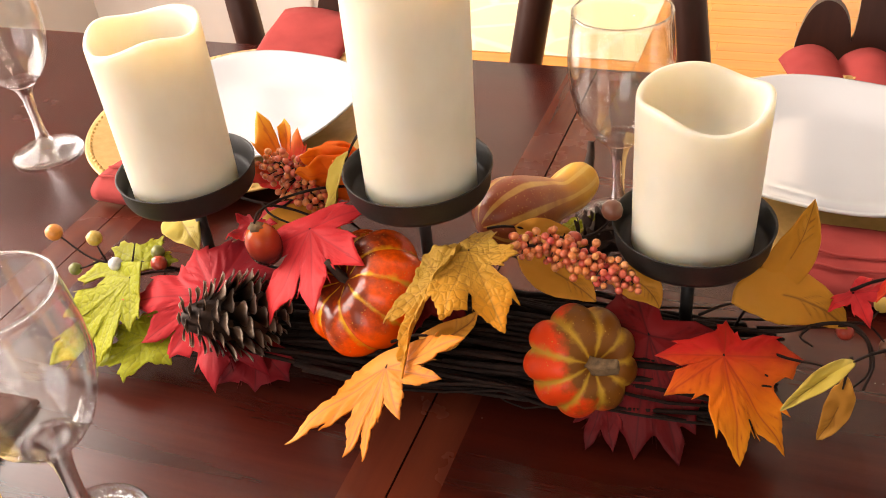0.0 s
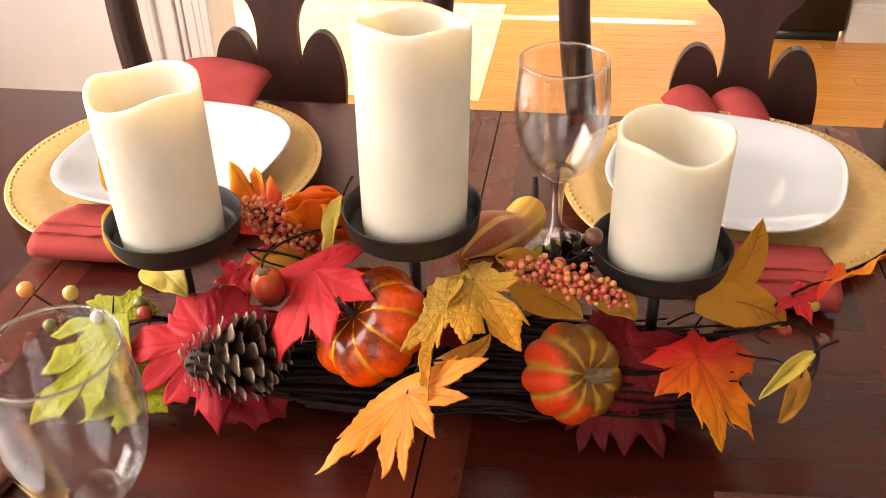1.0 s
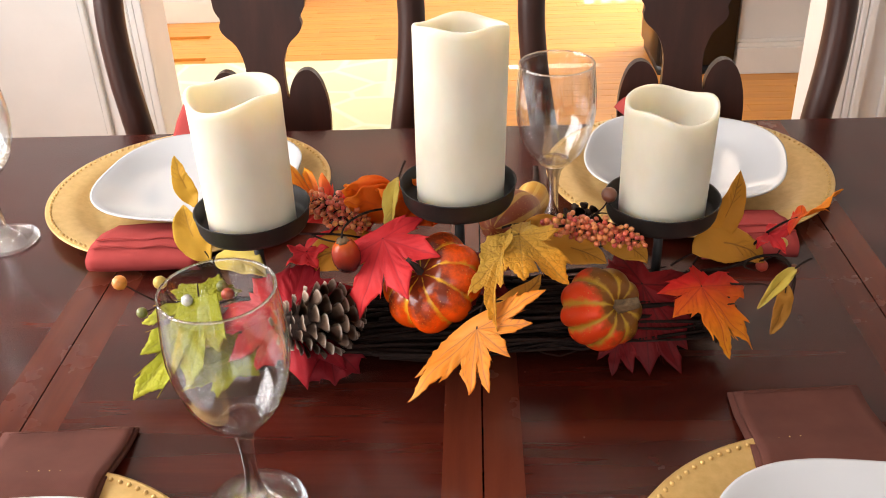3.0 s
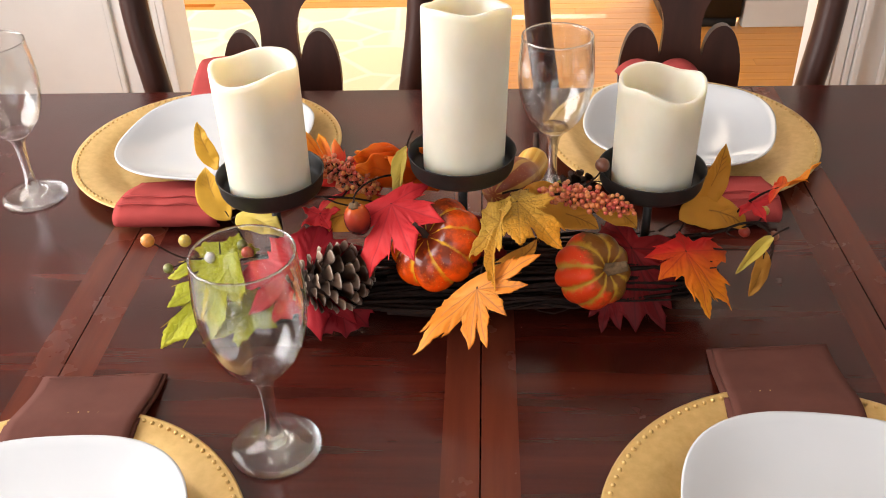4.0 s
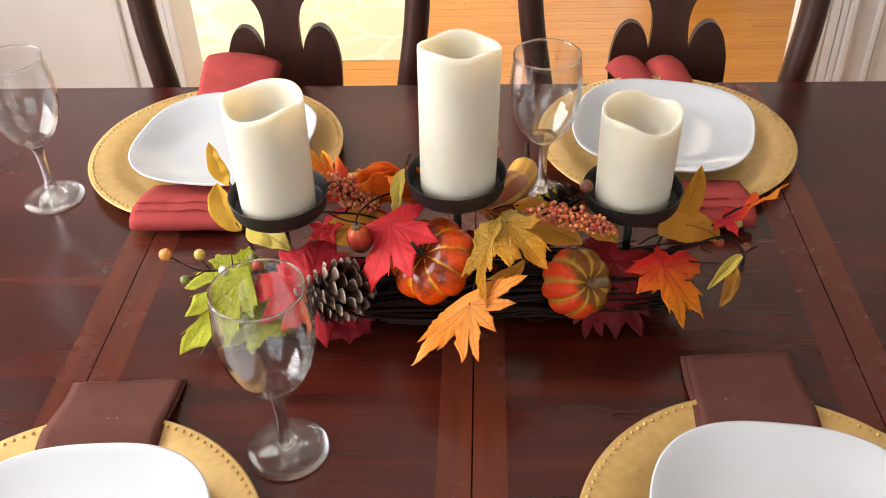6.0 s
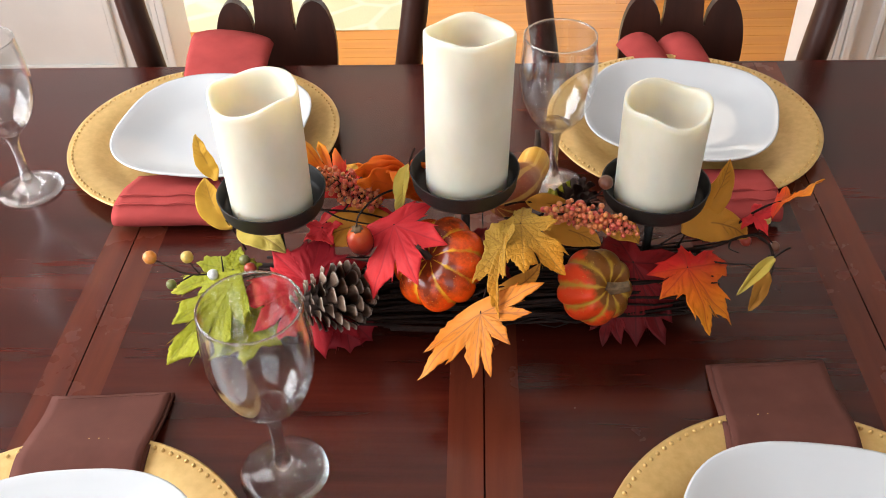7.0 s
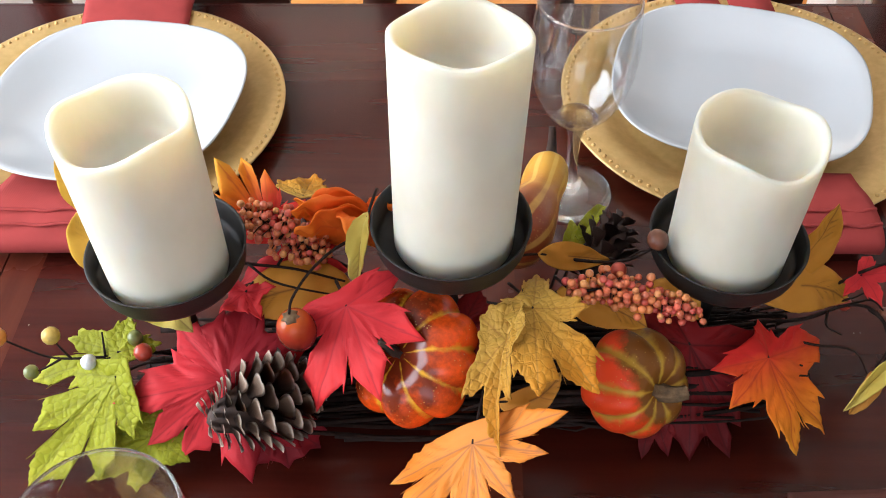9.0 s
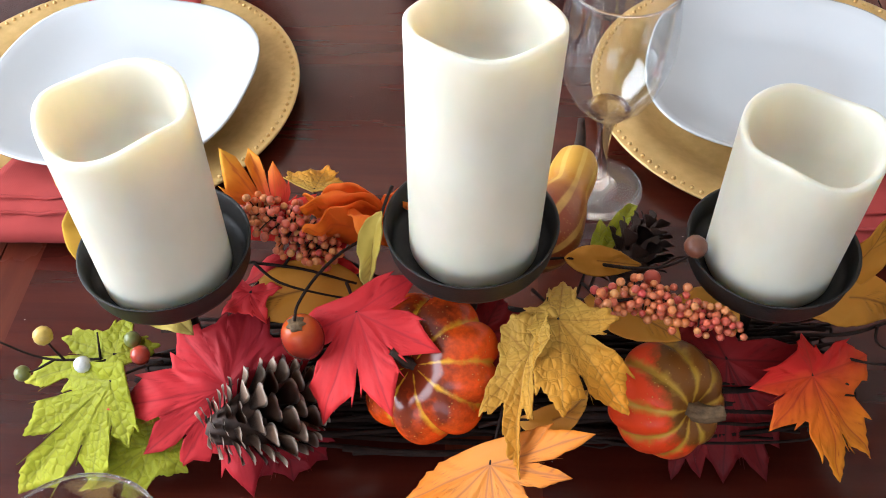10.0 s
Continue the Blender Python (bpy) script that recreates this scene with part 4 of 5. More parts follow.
# ---- the autumn arrangement ----
def vine_log():
    """The bundle of dark vine twigs under the leaves."""
    ob = thing("twig_bundle", "long bundle of dark brown vine twigs lying on the table", "twigs")
    rng = random.Random(11)
    for k in range(165):
        ln = rng.uniform(0.14, 0.40)
        x0 = rng.uniform(-0.235, 0.245 - ln * 0.6)
        a = rng.uniform(0, 6.28)
        rr = 0.037 * math.sqrt(rng.random())
        y0, z0 = 0.048 + rr * 1.35 * math.cos(a), TOP + 0.029 + rr * 0.62 * math.sin(a)
        pts = []
        for i in range(5):
            f = i / 4
            x = min(x0 + ln * f, 0.186 + 0.03 * math.sin(k * 2.4) ** 2)
            pts.append((x, y0 + 0.06 * x + rng.uniform(-0.007, 0.007), max(TOP + 0.0025, z0 + rng.uniform(-0.006, 0.006))))
        r = rng.uniform(0.0010, 0.0026)
        part("twig", tube(smooth_path(pts, 3), r, r * 0.6, 5, rough=0.15, rng=rng), M_GREYROD, ob)


vine_log()


def ribbed(radius, squash, ribs, depth, dimple, n=96, rings=30):
    """A pumpkin body with grooves; lat runs 0 at the bottom to 1 at the stem, groove is 1 in a groove."""
    bm = bmesh.new()
    lat, gro = bm.verts.layers.float.new("lat"), bm.verts.layers.float.new("groove")
    rows = []
    for i in range(rings + 1):
        p = math.pi * i / rings
        row = []
        for j in range(n if 0 < i < rings else 1):
            a = 2 * math.pi * j / n
            g = abs(math.cos(ribs * a / 2 + 0.25 * math.sin(2 * a)))
            g = g ** 0.55
            k = 1 - depth * (1 - g) * math.sin(p) ** 0.6
            k *= 1 + 0.025 * noise.noise(Vector((math.cos(a) * 2, math.sin(a) * 2, p)))
            r = radius * math.sin(p) ** 0.86 * k
            z = -radius * squash * math.cos(p) * (0.75 + 0.25 * k)
            z += -dimple * radius * math.exp(-((math.sin(p) / 0.32) ** 2)) * (1 if p > 1.5 else -1)
            v = bm.verts.new((r * math.cos(a), r * math.sin(a), z))
            v[lat], v[gro] = p / math.pi, 1 - g
            row.append(v)
        rows.append(row)
    for a, b in zip(rows, rows[1:]):
        for j in range(n):
            q = list(dict.fromkeys((a[j % len(a)], a[(j + 1) % n % len(a)], b[(j + 1) % n % len(b)], b[j % len(b)])))
            bm.faces.new(q)
    bmesh.ops.recalc_face_normals(bm, faces=bm.faces)
    return bm


def stalk(points, r0, r1, ridges=5):
    """A dry stem with lengthwise ridges."""
    n = ridges * 3
    bm = bmesh.new()
    pts = smooth_path(points, 5)
    tube(pts, r0, r1, n, bm)
    for i, v in enumerate(list(bm.verts)):
        c = pts[min(i // n, len(pts) - 1)]
        v.co = c + (v.co - c) * (1.18 if i % 3 == 0 else 0.84)
    return bm


def aim(place, axis, spin=0.0):
    z = Vector(axis).normalized()
    q = z.to_track_quat("Z", "Y").to_matrix().to_4x4()
    return Matrix.Translation(place) @ q @ Matrix.Rotation(radians(spin), 4, "Z")


def pumpkin(place, axis, radius, squash, ribs, depth, material, label, stem_pts, stem_mat, spin=0, thick=0.0048):
    ob = thing("pumpkin", label, "pumpkin", "small pumpkins", m=aim(place, axis, spin))
    part("shell", ribbed(radius, squash, ribs, depth, 0.20), material, ob)
    part("stem", stalk(stem_pts, thick, thick * 0.7), stem_mat, ob, "dry ridged stem")


pumpkin((-0.039, 0.018, 0.836), (-0.42, -0.48, 0.77), 0.0435, 0.66, 9, 0.16, M_PUMP1, "glossy orange-red pumpkin with brown top and yellow streaks", [(0, 0, 0.018), (0.0, 0.001, 0.025), (-0.002, 0.003, 0.031), (-0.006, 0.005, 0.035)], M_STEM_DARK, 20, 0.0032)
pumpkin((0.1005, 0.0225, 0.804), (0.50, -0.66, 0.54), 0.0358, 0.82, 9, 0.17, M_PUMP2, "small brown and orange pumpkin lying on its side", [(0, 0, 0.018), (0.0, 0, 0.027), (0.003, -0.001, 0.034), (0.009, -0.003, 0.038)], M_STEM, 10, 0.0056)


def gourd():
    """Bottle gourd with a bent neck and a dark stem."""
    ob = thing("gourd", "yellow and russet striped bottle gourd with dark stem", "gourd")
    spine = [(0.012, 0.100, 0.838), (0.017, 0.108, 0.838), (0.026, 0.124, 0.836), (0.037, 0.149, 0.828), (0.046, 0.176, 0.817), (0.052, 0.200, 0.812), (0.0565, 0.217, 0.812), (0.0585, 0.226, 0.8125)]
    girth = [0.006, 0.020, 0.0265, 0.0215, 0.0160, 0.0172, 0.0145, 0.004]
    path = smooth_path(spine, 6)
    wide = [q.x for q in smooth_path([(g, 0, 0) for g in girth], 6)]
    rad = lambda f: wide[min(len(wide) - 1, int(round(f * (len(wide) - 1))))]
    bm = bmesh.new()
    lat, gro = bm.verts.layers.float.new("lat"), bm.verts.layers.float.new("groove")
    rows, n = [], 40
    for i, p in enumerate(path):
        f = i / (len(path) - 1)
        d = (path[min(i + 1, len(path) - 1)] - path[max(i - 1, 0)]).normalized()
        s = d.cross(Vector((0, 0, 1))).normalized()
        u = s.cross(d)
        r = rad(f) if 0 < i < len(path) - 1 else 0.004
        row = []
        for j in range(n):
            a = 2 * math.pi * j / n
            g = abs(math.cos(4 * a)) ** 0.6
            v = bm.verts.new(p + r * (1 - 0.05 * (1 - g)) * (math.cos(a) * s + math.sin(a) * u))
            v[lat], v[gro] = f, 1 - g
            row.append(v)
        rows.append(row)
    for a, b in zip(rows, rows[1:]):
        for j in range(n):
            bm.faces.new((a[j], a[(j + 1) % n], b[(j + 1) % n], b[j]))
    bm.faces.new(rows[0])
    bm.faces.new(rows[-1])
    bmesh.ops.recalc_face_normals(bm, faces=bm.faces)
    part("shell", bm, M_GOURD, ob)
    part("stem", tube(smooth_path([(0.0575, 0.222, 0.8125), (0.0585, 0.229, 0.816), (0.0590, 0.234, 0.823), (0.0585, 0.238, 0.833)], 4), 0.0052, 0.0026, 9), M_STEM_DARK, ob, "dark brown ridged stem")


gourd()


def pine_cone(place, axis, length, width, label, material, count, spin=0.0, name="pine_cone"):
    """Cone of woody scales in spirals; the axis points to its narrow end."""
    ob = thing(name, label, "pine cone", "pine cones", m=aim(place, axis, spin))
    part("core", lathe([(0, -length * 0.45), (width * 0.12, -length * 0.40), (width * 0.26, -length * 0.1), (width * 0.24, length * 0.25), (0, length * 0.45)], 16), M_SCALE_DARK, ob)
    bm = bmesh.new()
    grow = bm.verts.layers.float.new("grow")
    rows = []
    for f, w in ((0.0, 0.16), (0.3, 0.22), (0.52, 0.36), (0.70, 0.52), (0.83, 0.58), (0.92, 0.53), (0.97, 0.42), (1.0, 0.24)):
        row = []
        for j in range(7):
            u = j / 6 * 2 - 1
            z = 0.04 * f - 0.10 * f ** 4 - 0.10 * (1 - u * u) * f
            v = bm.verts.new((f - 0.05 * u * u * f, u * w, z))
            v[grow] = min(1.0, 0.62 * f * f + (0.34 * abs(u) ** 3 if f > 0.6 else 0.0) + (0.36 if f > 0.96 else 0.12 if f > 0.9 else 0.0))
            row.append(v)
        rows.append(row)
    for a, b in zip(rows, rows[1:]):
        for j in range(6):
            bm.faces.new((a[j], a[j + 1], b[j + 1], b[j]))
    bmesh.ops.solidify(bm, geom=bm.faces[:], thickness=0.06)
    bmesh.ops.recalc_face_normals(bm, faces=bm.faces)
    me = mesh_of(bm, "scale", material)
    rng = random.Random(count)
    for k in range(count):
        f = (k + 0.5) / count
        z = length * (-0.44 + 0.90 * f)
        body = math.sin(math.pi * (0.16 + 0.80 * f)) ** 0.75
        reach = width * 0.5 * body * (0.74 + 0.34 * f)
        a = k * 2.39996
        size = max(0.0115, reach * 0.74)
        lean = min(1.0, 1.7 * f)
        lift = 2 - 54 * lean
        m = Matrix.Rotation(a, 4, "Z") @ Matrix.Translation((max(0.0, reach * 1.04 - size * math.cos(radians(lift))), 0, z - size * 0.35 * lean)) @ Matrix.Rotation(radians(lift + rng.uniform(-6, 6)), 4, "Y") @ Matrix.Diagonal((size * rng.uniform(0.92, 1.08), size * rng.uniform(0.60, 0.70), size * 0.85, 1))
        part("scale", me, None, ob, m=m)
    return ob


pine_cone((-0.1325, -0.003, 0.814), (0.86, 0.46, -0.10), 0.078, 0.066, "open brown pine cone with pale scale tips", M_SCALE, 104)
pine_cone((0.088, 0.120, 0.822), (0.5, 0.6, 0.5), 0.055, 0.048, "small dark brown pine cone half hidden under leaves", M_SCALE_DARK, 60)


def acorn():
    ob = thing("acorn", "glossy red and dark brown artificial acorn on a wire", "acorn", m=pose(-0.107, 0.016, 0.864, 8, -6, 0))
    bm = bmesh.new()
    lat = bm.verts.layers.float.new("lat")
    rows, n = [], 28
    for i in range(15):
        p = math.pi * i / 14
        row = []
        for j in range(n if 0 < i < 14 else 1):
            a = 2 * math.pi * j / n
            r = 0.0118 * math.sin(p) ** 0.85
            v = bm.verts.new((r * math.cos(a), r * math.sin(a), -0.0155 * math.cos(p)))
            v[lat] = i / 14
            row.append(v)
        rows.append(row)
    for a, b in zip(rows, rows[1:]):
        for j in range(n):
            bm.faces.new(list(dict.fromkeys((a[j % len(a)], a[(j + 1) % n % len(a)], b[(j + 1) % n % len(b)], b[j % len(b)]))))
    bmesh.ops.recalc_face_normals(bm, faces=bm.faces)
    part("nut", bm, M_NUT, ob)
    part("cap", lathe([(0, 0.0178), (0.003, 0.0178), (0.0044, 0.0160), (0.0048, 0.0146), (0.0030, 0.0140), (0, 0.0140)], 16, shape=lambda a: 1 + 0.2 * math.cos(7 * a)), M_STEM, ob, "small tan star-shaped cap")
    part("wire", tube(smooth_path([(0, 0, 0.018), (0.002, 0.008, 0.022), (0.008, 0.028, 0.016), (0.018, 0.052, 0.004), (0.032, 0.075, -0.012)], 5), 0.0008, 0.0011, 5), M_GREYROD, ob, "thin dark wire")


acorn()


def ball(radius):
    bm = bmesh.new()
    bmesh.ops.create_icosphere(bm, subdivisions=2, radius=radius)
    for v in bm.verts:
        v.co *= 1 + 0.06 * noise.noise(v.co * 180)
        if v.co.z > radius * 0.9:
            v.co.z *= 0.93
    return bm


BERRY_SMALL = mesh_of(ball(0.0027), "berry", M_BERRIES)


def berry_cluster(label, path, spread, count, seed, stem_end):
    """A spray of small berries round a dark stem."""
    ob = thing("berry_cluster", label, "berries", "berry sprays")
    rng = random.Random(seed)
    pts = smooth_path(path, 8)
    spine = smooth_path([stem_end] + [path[0]] + list(path[1:]), 5)
    stem = part("stem", tube(spine, 0.0011, 0.0007, 5), M_GREYROD, ob, "thin dark stem")
    done = []
    tries = 0
    while len(done) < count and tries < 6000:
        tries += 1
        f = rng.random()
        c = pts[int(f * (len(pts) - 1))]
        taper = 0.55 + 0.6 * math.sin(math.pi * (0.15 + 0.75 * f))
        p = c + Vector((rng.gauss(0, 1), rng.gauss(0, 1), rng.gauss(0, 0.8))) * spread * 0.55 * taper
        if any((p - q).length < 0.0040 for q in done):
            continue
        done.append(p)
        s = rng.uniform(0.70, 1.05)
        part("berry", BERRY_SMALL, None, ob, m=Matrix.Translation(p) @ Matrix.Rotation(rng.uniform(0, 6), 4, "X") @ Matrix.Scale(s, 4))
    bm = bmesh.new()
    for p in done[::2]:
        c = min(pts, key=lambda q: (q - p).length)
        tube([c, c.lerp(p, 0.5) + Vector((0, 0, 0.001)), p], 0.0005, 0.0004, 4, bm)
    tagged(part("stalk_spray", bm, M_GREYROD, stem, "fine berry stalks"), kind="stuff")
    return ob


berry_cluster("spray of small pink and peach berries beside a short candle", [(-0.150, 0.112, 0.862), (-0.136, 0.104, 0.864), (-0.118, 0.094, 0.860), (-0.100, 0.082, 0.852)], 0.0115, 190, 4, (-0.07, 0.085, 0.83))
berry_cluster("spray of small coral berries beside a shaded candle", [(0.058, 0.041, 0.872), (0.080, 0.044, 0.871), (0.104, 0.038, 0.868), (0.130, 0.031, 0.864)], 0.0060, 165, 9, (0.050, 0.075, 0.845))


def sprig(label, stem, side_stems, fruits, name="berry_sprig", thick=0.0010):
    """A dark branching stem with larger single berries: (place, radius, material)."""
    ob = thing(name, label, "berry sprig", "berry sprigs")
    part("stem", tube(smooth_path(stem, 5), thick * 1.2, thick * 0.7, 6), M_GREYROD, ob, "dark brown wire stem")
    for s in side_stems:
        part("twig", tube(smooth_path(s, 4), thick * 0.9, thick * 0.5, 5), M_GREYROD, ob)
    for p, r, mat in fruits:
        part("berry", ball(r), mat, ob, m=Matrix.Translation(p))
    return ob


sprig("berry sprig with orange, yellow, green and white berries",
      [(-0.185, 0.045, 0.805), (-0.215, 0.036, 0.811), (-0.245, 0.032, 0.812), (-0.275, 0.031, 0.813), (-0.302, 0.033, 0.829)],
      [[(-0.262, 0.031, 0.812), (-0.268, 0.034, 0.820), (-0.272, 0.037, 0.826)], [(-0.268, 0.031, 0.812), (-0.279, 0.026, 0.808), (-0.287, 0.024, 0.806)], [(-0.235, 0.032, 0.812), (-0.243, 0.027, 0.815), (-0.247, 0.024, 0.817)], [(-0.215, 0.036, 0.811), (-0.221, 0.042, 0.818)], [(-0.205, 0.038, 0.811), (-0.213, 0.032, 0.816)], [(-0.24, 0.032, 0.812), (-0.243, 0.045, 0.822)], [(-0.213, 0.036, 0.811), (-0.210, 0.026, 0.806)]],
      [((-0.305, 0.033, 0.831), 0.0066, M_B_ORANGE), ((-0.272, 0.037, 0.828), 0.0060, M_B_YELLOW), ((-0.288, 0.024, 0.806), 0.0050, M_B_GREEN), ((-0.247, 0.024, 0.818), 0.0052, M_B_WHITE), ((-0.221, 0.042, 0.820), 0.0052, M_B_GREEN), ((-0.214, 0.032, 0.818), 0.0060, M_B_RED)])
sprig("branching twig with one brown berry against a candle dish",
      [(0.062, 0.092, 0.843), (0.078, 0.082, 0.852), (0.093, 0.076, 0.860), (0.104, 0.072, 0.872), (0.109, 0.070, 0.882)],
      [[(0.093, 0.076, 0.860), (0.103, 0.082, 0.862), (0.112, 0.085, 0.860)], [(0.075, 0.084, 0.850), (0.078, 0.075, 0.860)]],
      [((0.109, 0.070, 0.886), 0.0068, M_B_BROWN), ((0.087, 0.063, 0.866), 0.0052, M_B_RED)])
sprig("curling brown tendrils with small berries at the end of the arrangement",
      [(0.185, 0.070, 0.806), (0.215, 0.066, 0.815), (0.242, 0.072, 0.822), (0.258, 0.066, 0.824), (0.266, 0.050, 0.816), (0.262, 0.036, 0.805)],
      [[(0.19, 0.062, 0.805), (0.22, 0.050, 0.808), (0.243, 0.044, 0.810), (0.252, 0.030, 0.800)], [(0.20, 0.080, 0.803), (0.235, 0.085, 0.806), (0.262, 0.092, 0.810), (0.271, 0.103, 0.815)], [(0.242, 0.072, 0.822), (0.262, 0.080, 0.818), (0.275, 0.080, 0.805)], [(0.185, 0.066, 0.80), (0.20, 0.045, 0.802), (0.21, 0.036, 0.804)], [(0.23, 0.069, 0.819), (0.225, 0.055, 0.822), (0.232, 0.047, 0.823)], [(0.255, 0.068, 0.823), (0.262, 0.058, 0.822), (0.264, 0.045, 0.812), (0.255, 0.034, 0.806)]],
      [((0.271, 0.104, 0.816), 0.0052, M_B_YELLOW), ((0.276, 0.080, 0.803), 0.0052, M_B_BROWN), ((0.252, 0.092, 0.800), 0.0056, M_B_RED), ((0.194, 0.045, 0.803), 0.0046, M_B_BROWN)], thick=0.0012)
sprig("dark forked twig among the leaves beside a short candle",
      [(-0.20, 0.10, 0.842), (-0.16, 0.085, 0.846), (-0.12, 0.078, 0.848), (-0.085, 0.07, 0.845)],
      [[(-0.15, 0.083, 0.847), (-0.13, 0.065, 0.850), (-0.10, 0.058, 0.848), (-0.08, 0.06, 0.842)], [(-0.13, 0.08, 0.848), (-0.12, 0.095, 0.852), (-0.10, 0.09, 0.850)], [(-0.14, 0.07, 0.838), (-0.11, 0.075, 0.842), (-0.085, 0.08, 0.84)]],
      [], name="twig_sprig", thick=0.0011)


def up_leaf(name, label, material, shape, base, mid, tip, up, **how):
    """A leaf given by its midrib and the way its upper face looks."""
    d = Vector(tip) - Vector(base)
    return leaf(name, label, material, shape, base, mid, tip, d.cross(Vector(up)), **how)


MP = "maple_leaf"
# left end
up_leaf("lime_leaf", "small yellow-green leaf below the crimson leaf", L_GREEN, "grape", (-0.195, 0.000, 0.785), (-0.225, -0.020, 0.775), (-0.255, -0.030, 0.757), (0.0, -0.5, 0.9), wide=0.7, ripple=0.004, seed=3)
up_leaf("yellow_leaf", "yellow oval leaf hanging under a candle dish", L_OLIVE, "oval", (-0.234, 0.088, 0.822), (-0.208, 0.062, 0.834), (-0.180, 0.038, 0.832), (0.1, -0.5, 0.85), wide=0.8, fold=0.1, seed=7)
up_leaf("yellow_leaf", "yellow oval leaf behind a candle dish", L_YELLOW, "oval", (-0.245, 0.098, 0.812), (-0.262, 0.108, 0.835), (-0.268, 0.118, 0.860), (-0.1, -0.9, 0.3), wide=1.1, fold=0.1, seed=8)
up_leaf("yellow_leaf", "narrow yellow leaf on a wire behind a short candle", L_YELLOW, "lance", (-0.252, 0.112, 0.862), (-0.262, 0.116, 0.880), (-0.268, 0.120, 0.908), (-0.2, -0.9, 0.2), wide=1.5, fold=0.3, seed=9)
# lobed leaves
lobed_leaf("lime_leaf", "lime green quilted fabric leaf over the table", L_GREEN, (-0.228, 0.014, 0.816), [(-0.290, -0.031, 0.757), (-0.284, -0.004, 0.782), (-0.262, 0.024, 0.806), (-0.240, -0.034, 0.770), (-0.214, -0.016, 0.792)], (-0.200, 0.030, 0.815), notch=0.66, tooth=0.92, serrate=0.06, ripple=0.005, seed=1)
lobed_leaf("lime_leaf", "lime green fabric leaf under a candle dish", L_GREEN, (-0.232, 0.034, 0.815), [(-0.291, 0.026, 0.793), (-0.268, 0.047, 0.812), (-0.228, 0.060, 0.822), (-0.205, 0.042, 0.815), (-0.262, 0.014, 0.803)], (-0.200, 0.040, 0.805), notch=0.62, tooth=0.90, serrate=0.06, ripple=0.005, seed=2)
lobed_leaf(MP, "large crimson maple leaf under the pine cone", L_CRIM, (-0.158, 0.014, 0.814), [(-0.229, 0.001, 0.806), (-0.209, -0.017, 0.785), (-0.188, -0.018, 0.773), (-0.142, -0.032, 0.766), (-0.113, -0.010, 0.770), (-0.149, 0.075, 0.829), (-0.198, 0.054, 0.821), (-0.106, 0.040, 0.820)], (-0.110, 0.045, 0.812), notch=0.68, tooth=0.86, cup=0.03, ripple=0.006, seed=4)
lobed_leaf(MP, "wine red maple leaf drooping onto the table", L_WINE, (-0.128, 0.008, 0.782), [(-0.122, -0.016, 0.756), (-0.148, -0.018, 0.760), (-0.102, -0.002, 0.758)], (-0.120, 0.040, 0.795), notch=0.85, tooth=0.95, spread=1.4, seed=5)
lobed_leaf(MP, "bright red maple leaf resting on the pumpkin", L_RED, (-0.078, 0.028, 0.872), [(-0.097, -0.014, 0.822), (-0.056, -0.022, 0.846), (-0.031, 0.005, 0.869), (-0.044, 0.052, 0.878), (-0.116, 0.024, 0.848)], (-0.090, 0.066, 0.850), notch=0.48, tooth=0.82, ripple=0.005, seed=10)
lobed_leaf(MP, "maple leaf fading from red to yellow behind the berries", L_SUNSET, (-0.138, 0.108, 0.852), [(-0.174, 0.138, 0.890), (-0.160, 0.150, 0.880), (-0.142, 0.138, 0.880), (-0.114, 0.124, 0.866), (-0.176, 0.106, 0.858)], (-0.110, 0.090, 0.835), notch=0.50, tooth=0.78, ripple=0.005, seed=11)
lobed_leaf(MP, "scarlet maple leaf under the berries", L_RED, (-0.122, 0.090, 0.842), [(-0.160, 0.078, 0.834), (-0.090, 0.108, 0.846), (-0.084, 0.082, 0.842), (-0.128, 0.112, 0.846)], (-0.100, 0.070, 0.830), notch=0.55, ripple=0.005, seed=12)
lobed_leaf("gold_leaf", "gold serrated leaf behind the berries", L_GOLD, (-0.124, 0.158, 0.836), [(-0.122, 0.196, 0.820), (-0.146, 0.178, 0.832), (-0.102, 0.176, 0.826)], (-0.118, 0.125, 0.835), notch=0.78, tooth=0.92, serrate=0.08, seed=13)
lobed_leaf("gold_leaf", "large quilted gold leaf folded over the twigs", L_GOLD, (0.032, 0.024, 0.876), [(0.068, -0.023, 0.857), (0.064, 0.022, 0.880), (0.036, 0.056, 0.870), (0.033, -0.032, 0.870), (0.006, 0.034, 0.860)], (0.020, 0.065, 0.850), notch=0.56, tooth=0.88, serrate=0.06, ripple=0.004, seed=17)
up_leaf("gold_leaf", "narrow side of a gold leaf hanging over the orange leaf", L_GOLD, "grape", (0.022, 0.024, 0.870), (0.011, -0.016, 0.852), (0.013, -0.058, 0.830), (-0.62, -0.46, 0.62), wide=0.40, fold=0.22, ripple=0.004, seed=18)
lobed_leaf(MP, "long-tipped orange maple leaf spread above the table", L_AMBER, (-0.003, -0.038, 0.828), [(-0.010, -0.093, 0.809), (-0.058, -0.082, 0.796), (0.004, -0.097, 0.815), (0.021, -0.076, 0.830), (0.040, -0.052, 0.842), (0.049, -0.038, 0.864), (-0.052, -0.040, 0.782)], (0.004, -0.006, 0.835), notch=0.50, tooth=0.74, ripple=0.004, spread=0.75, seed=19)
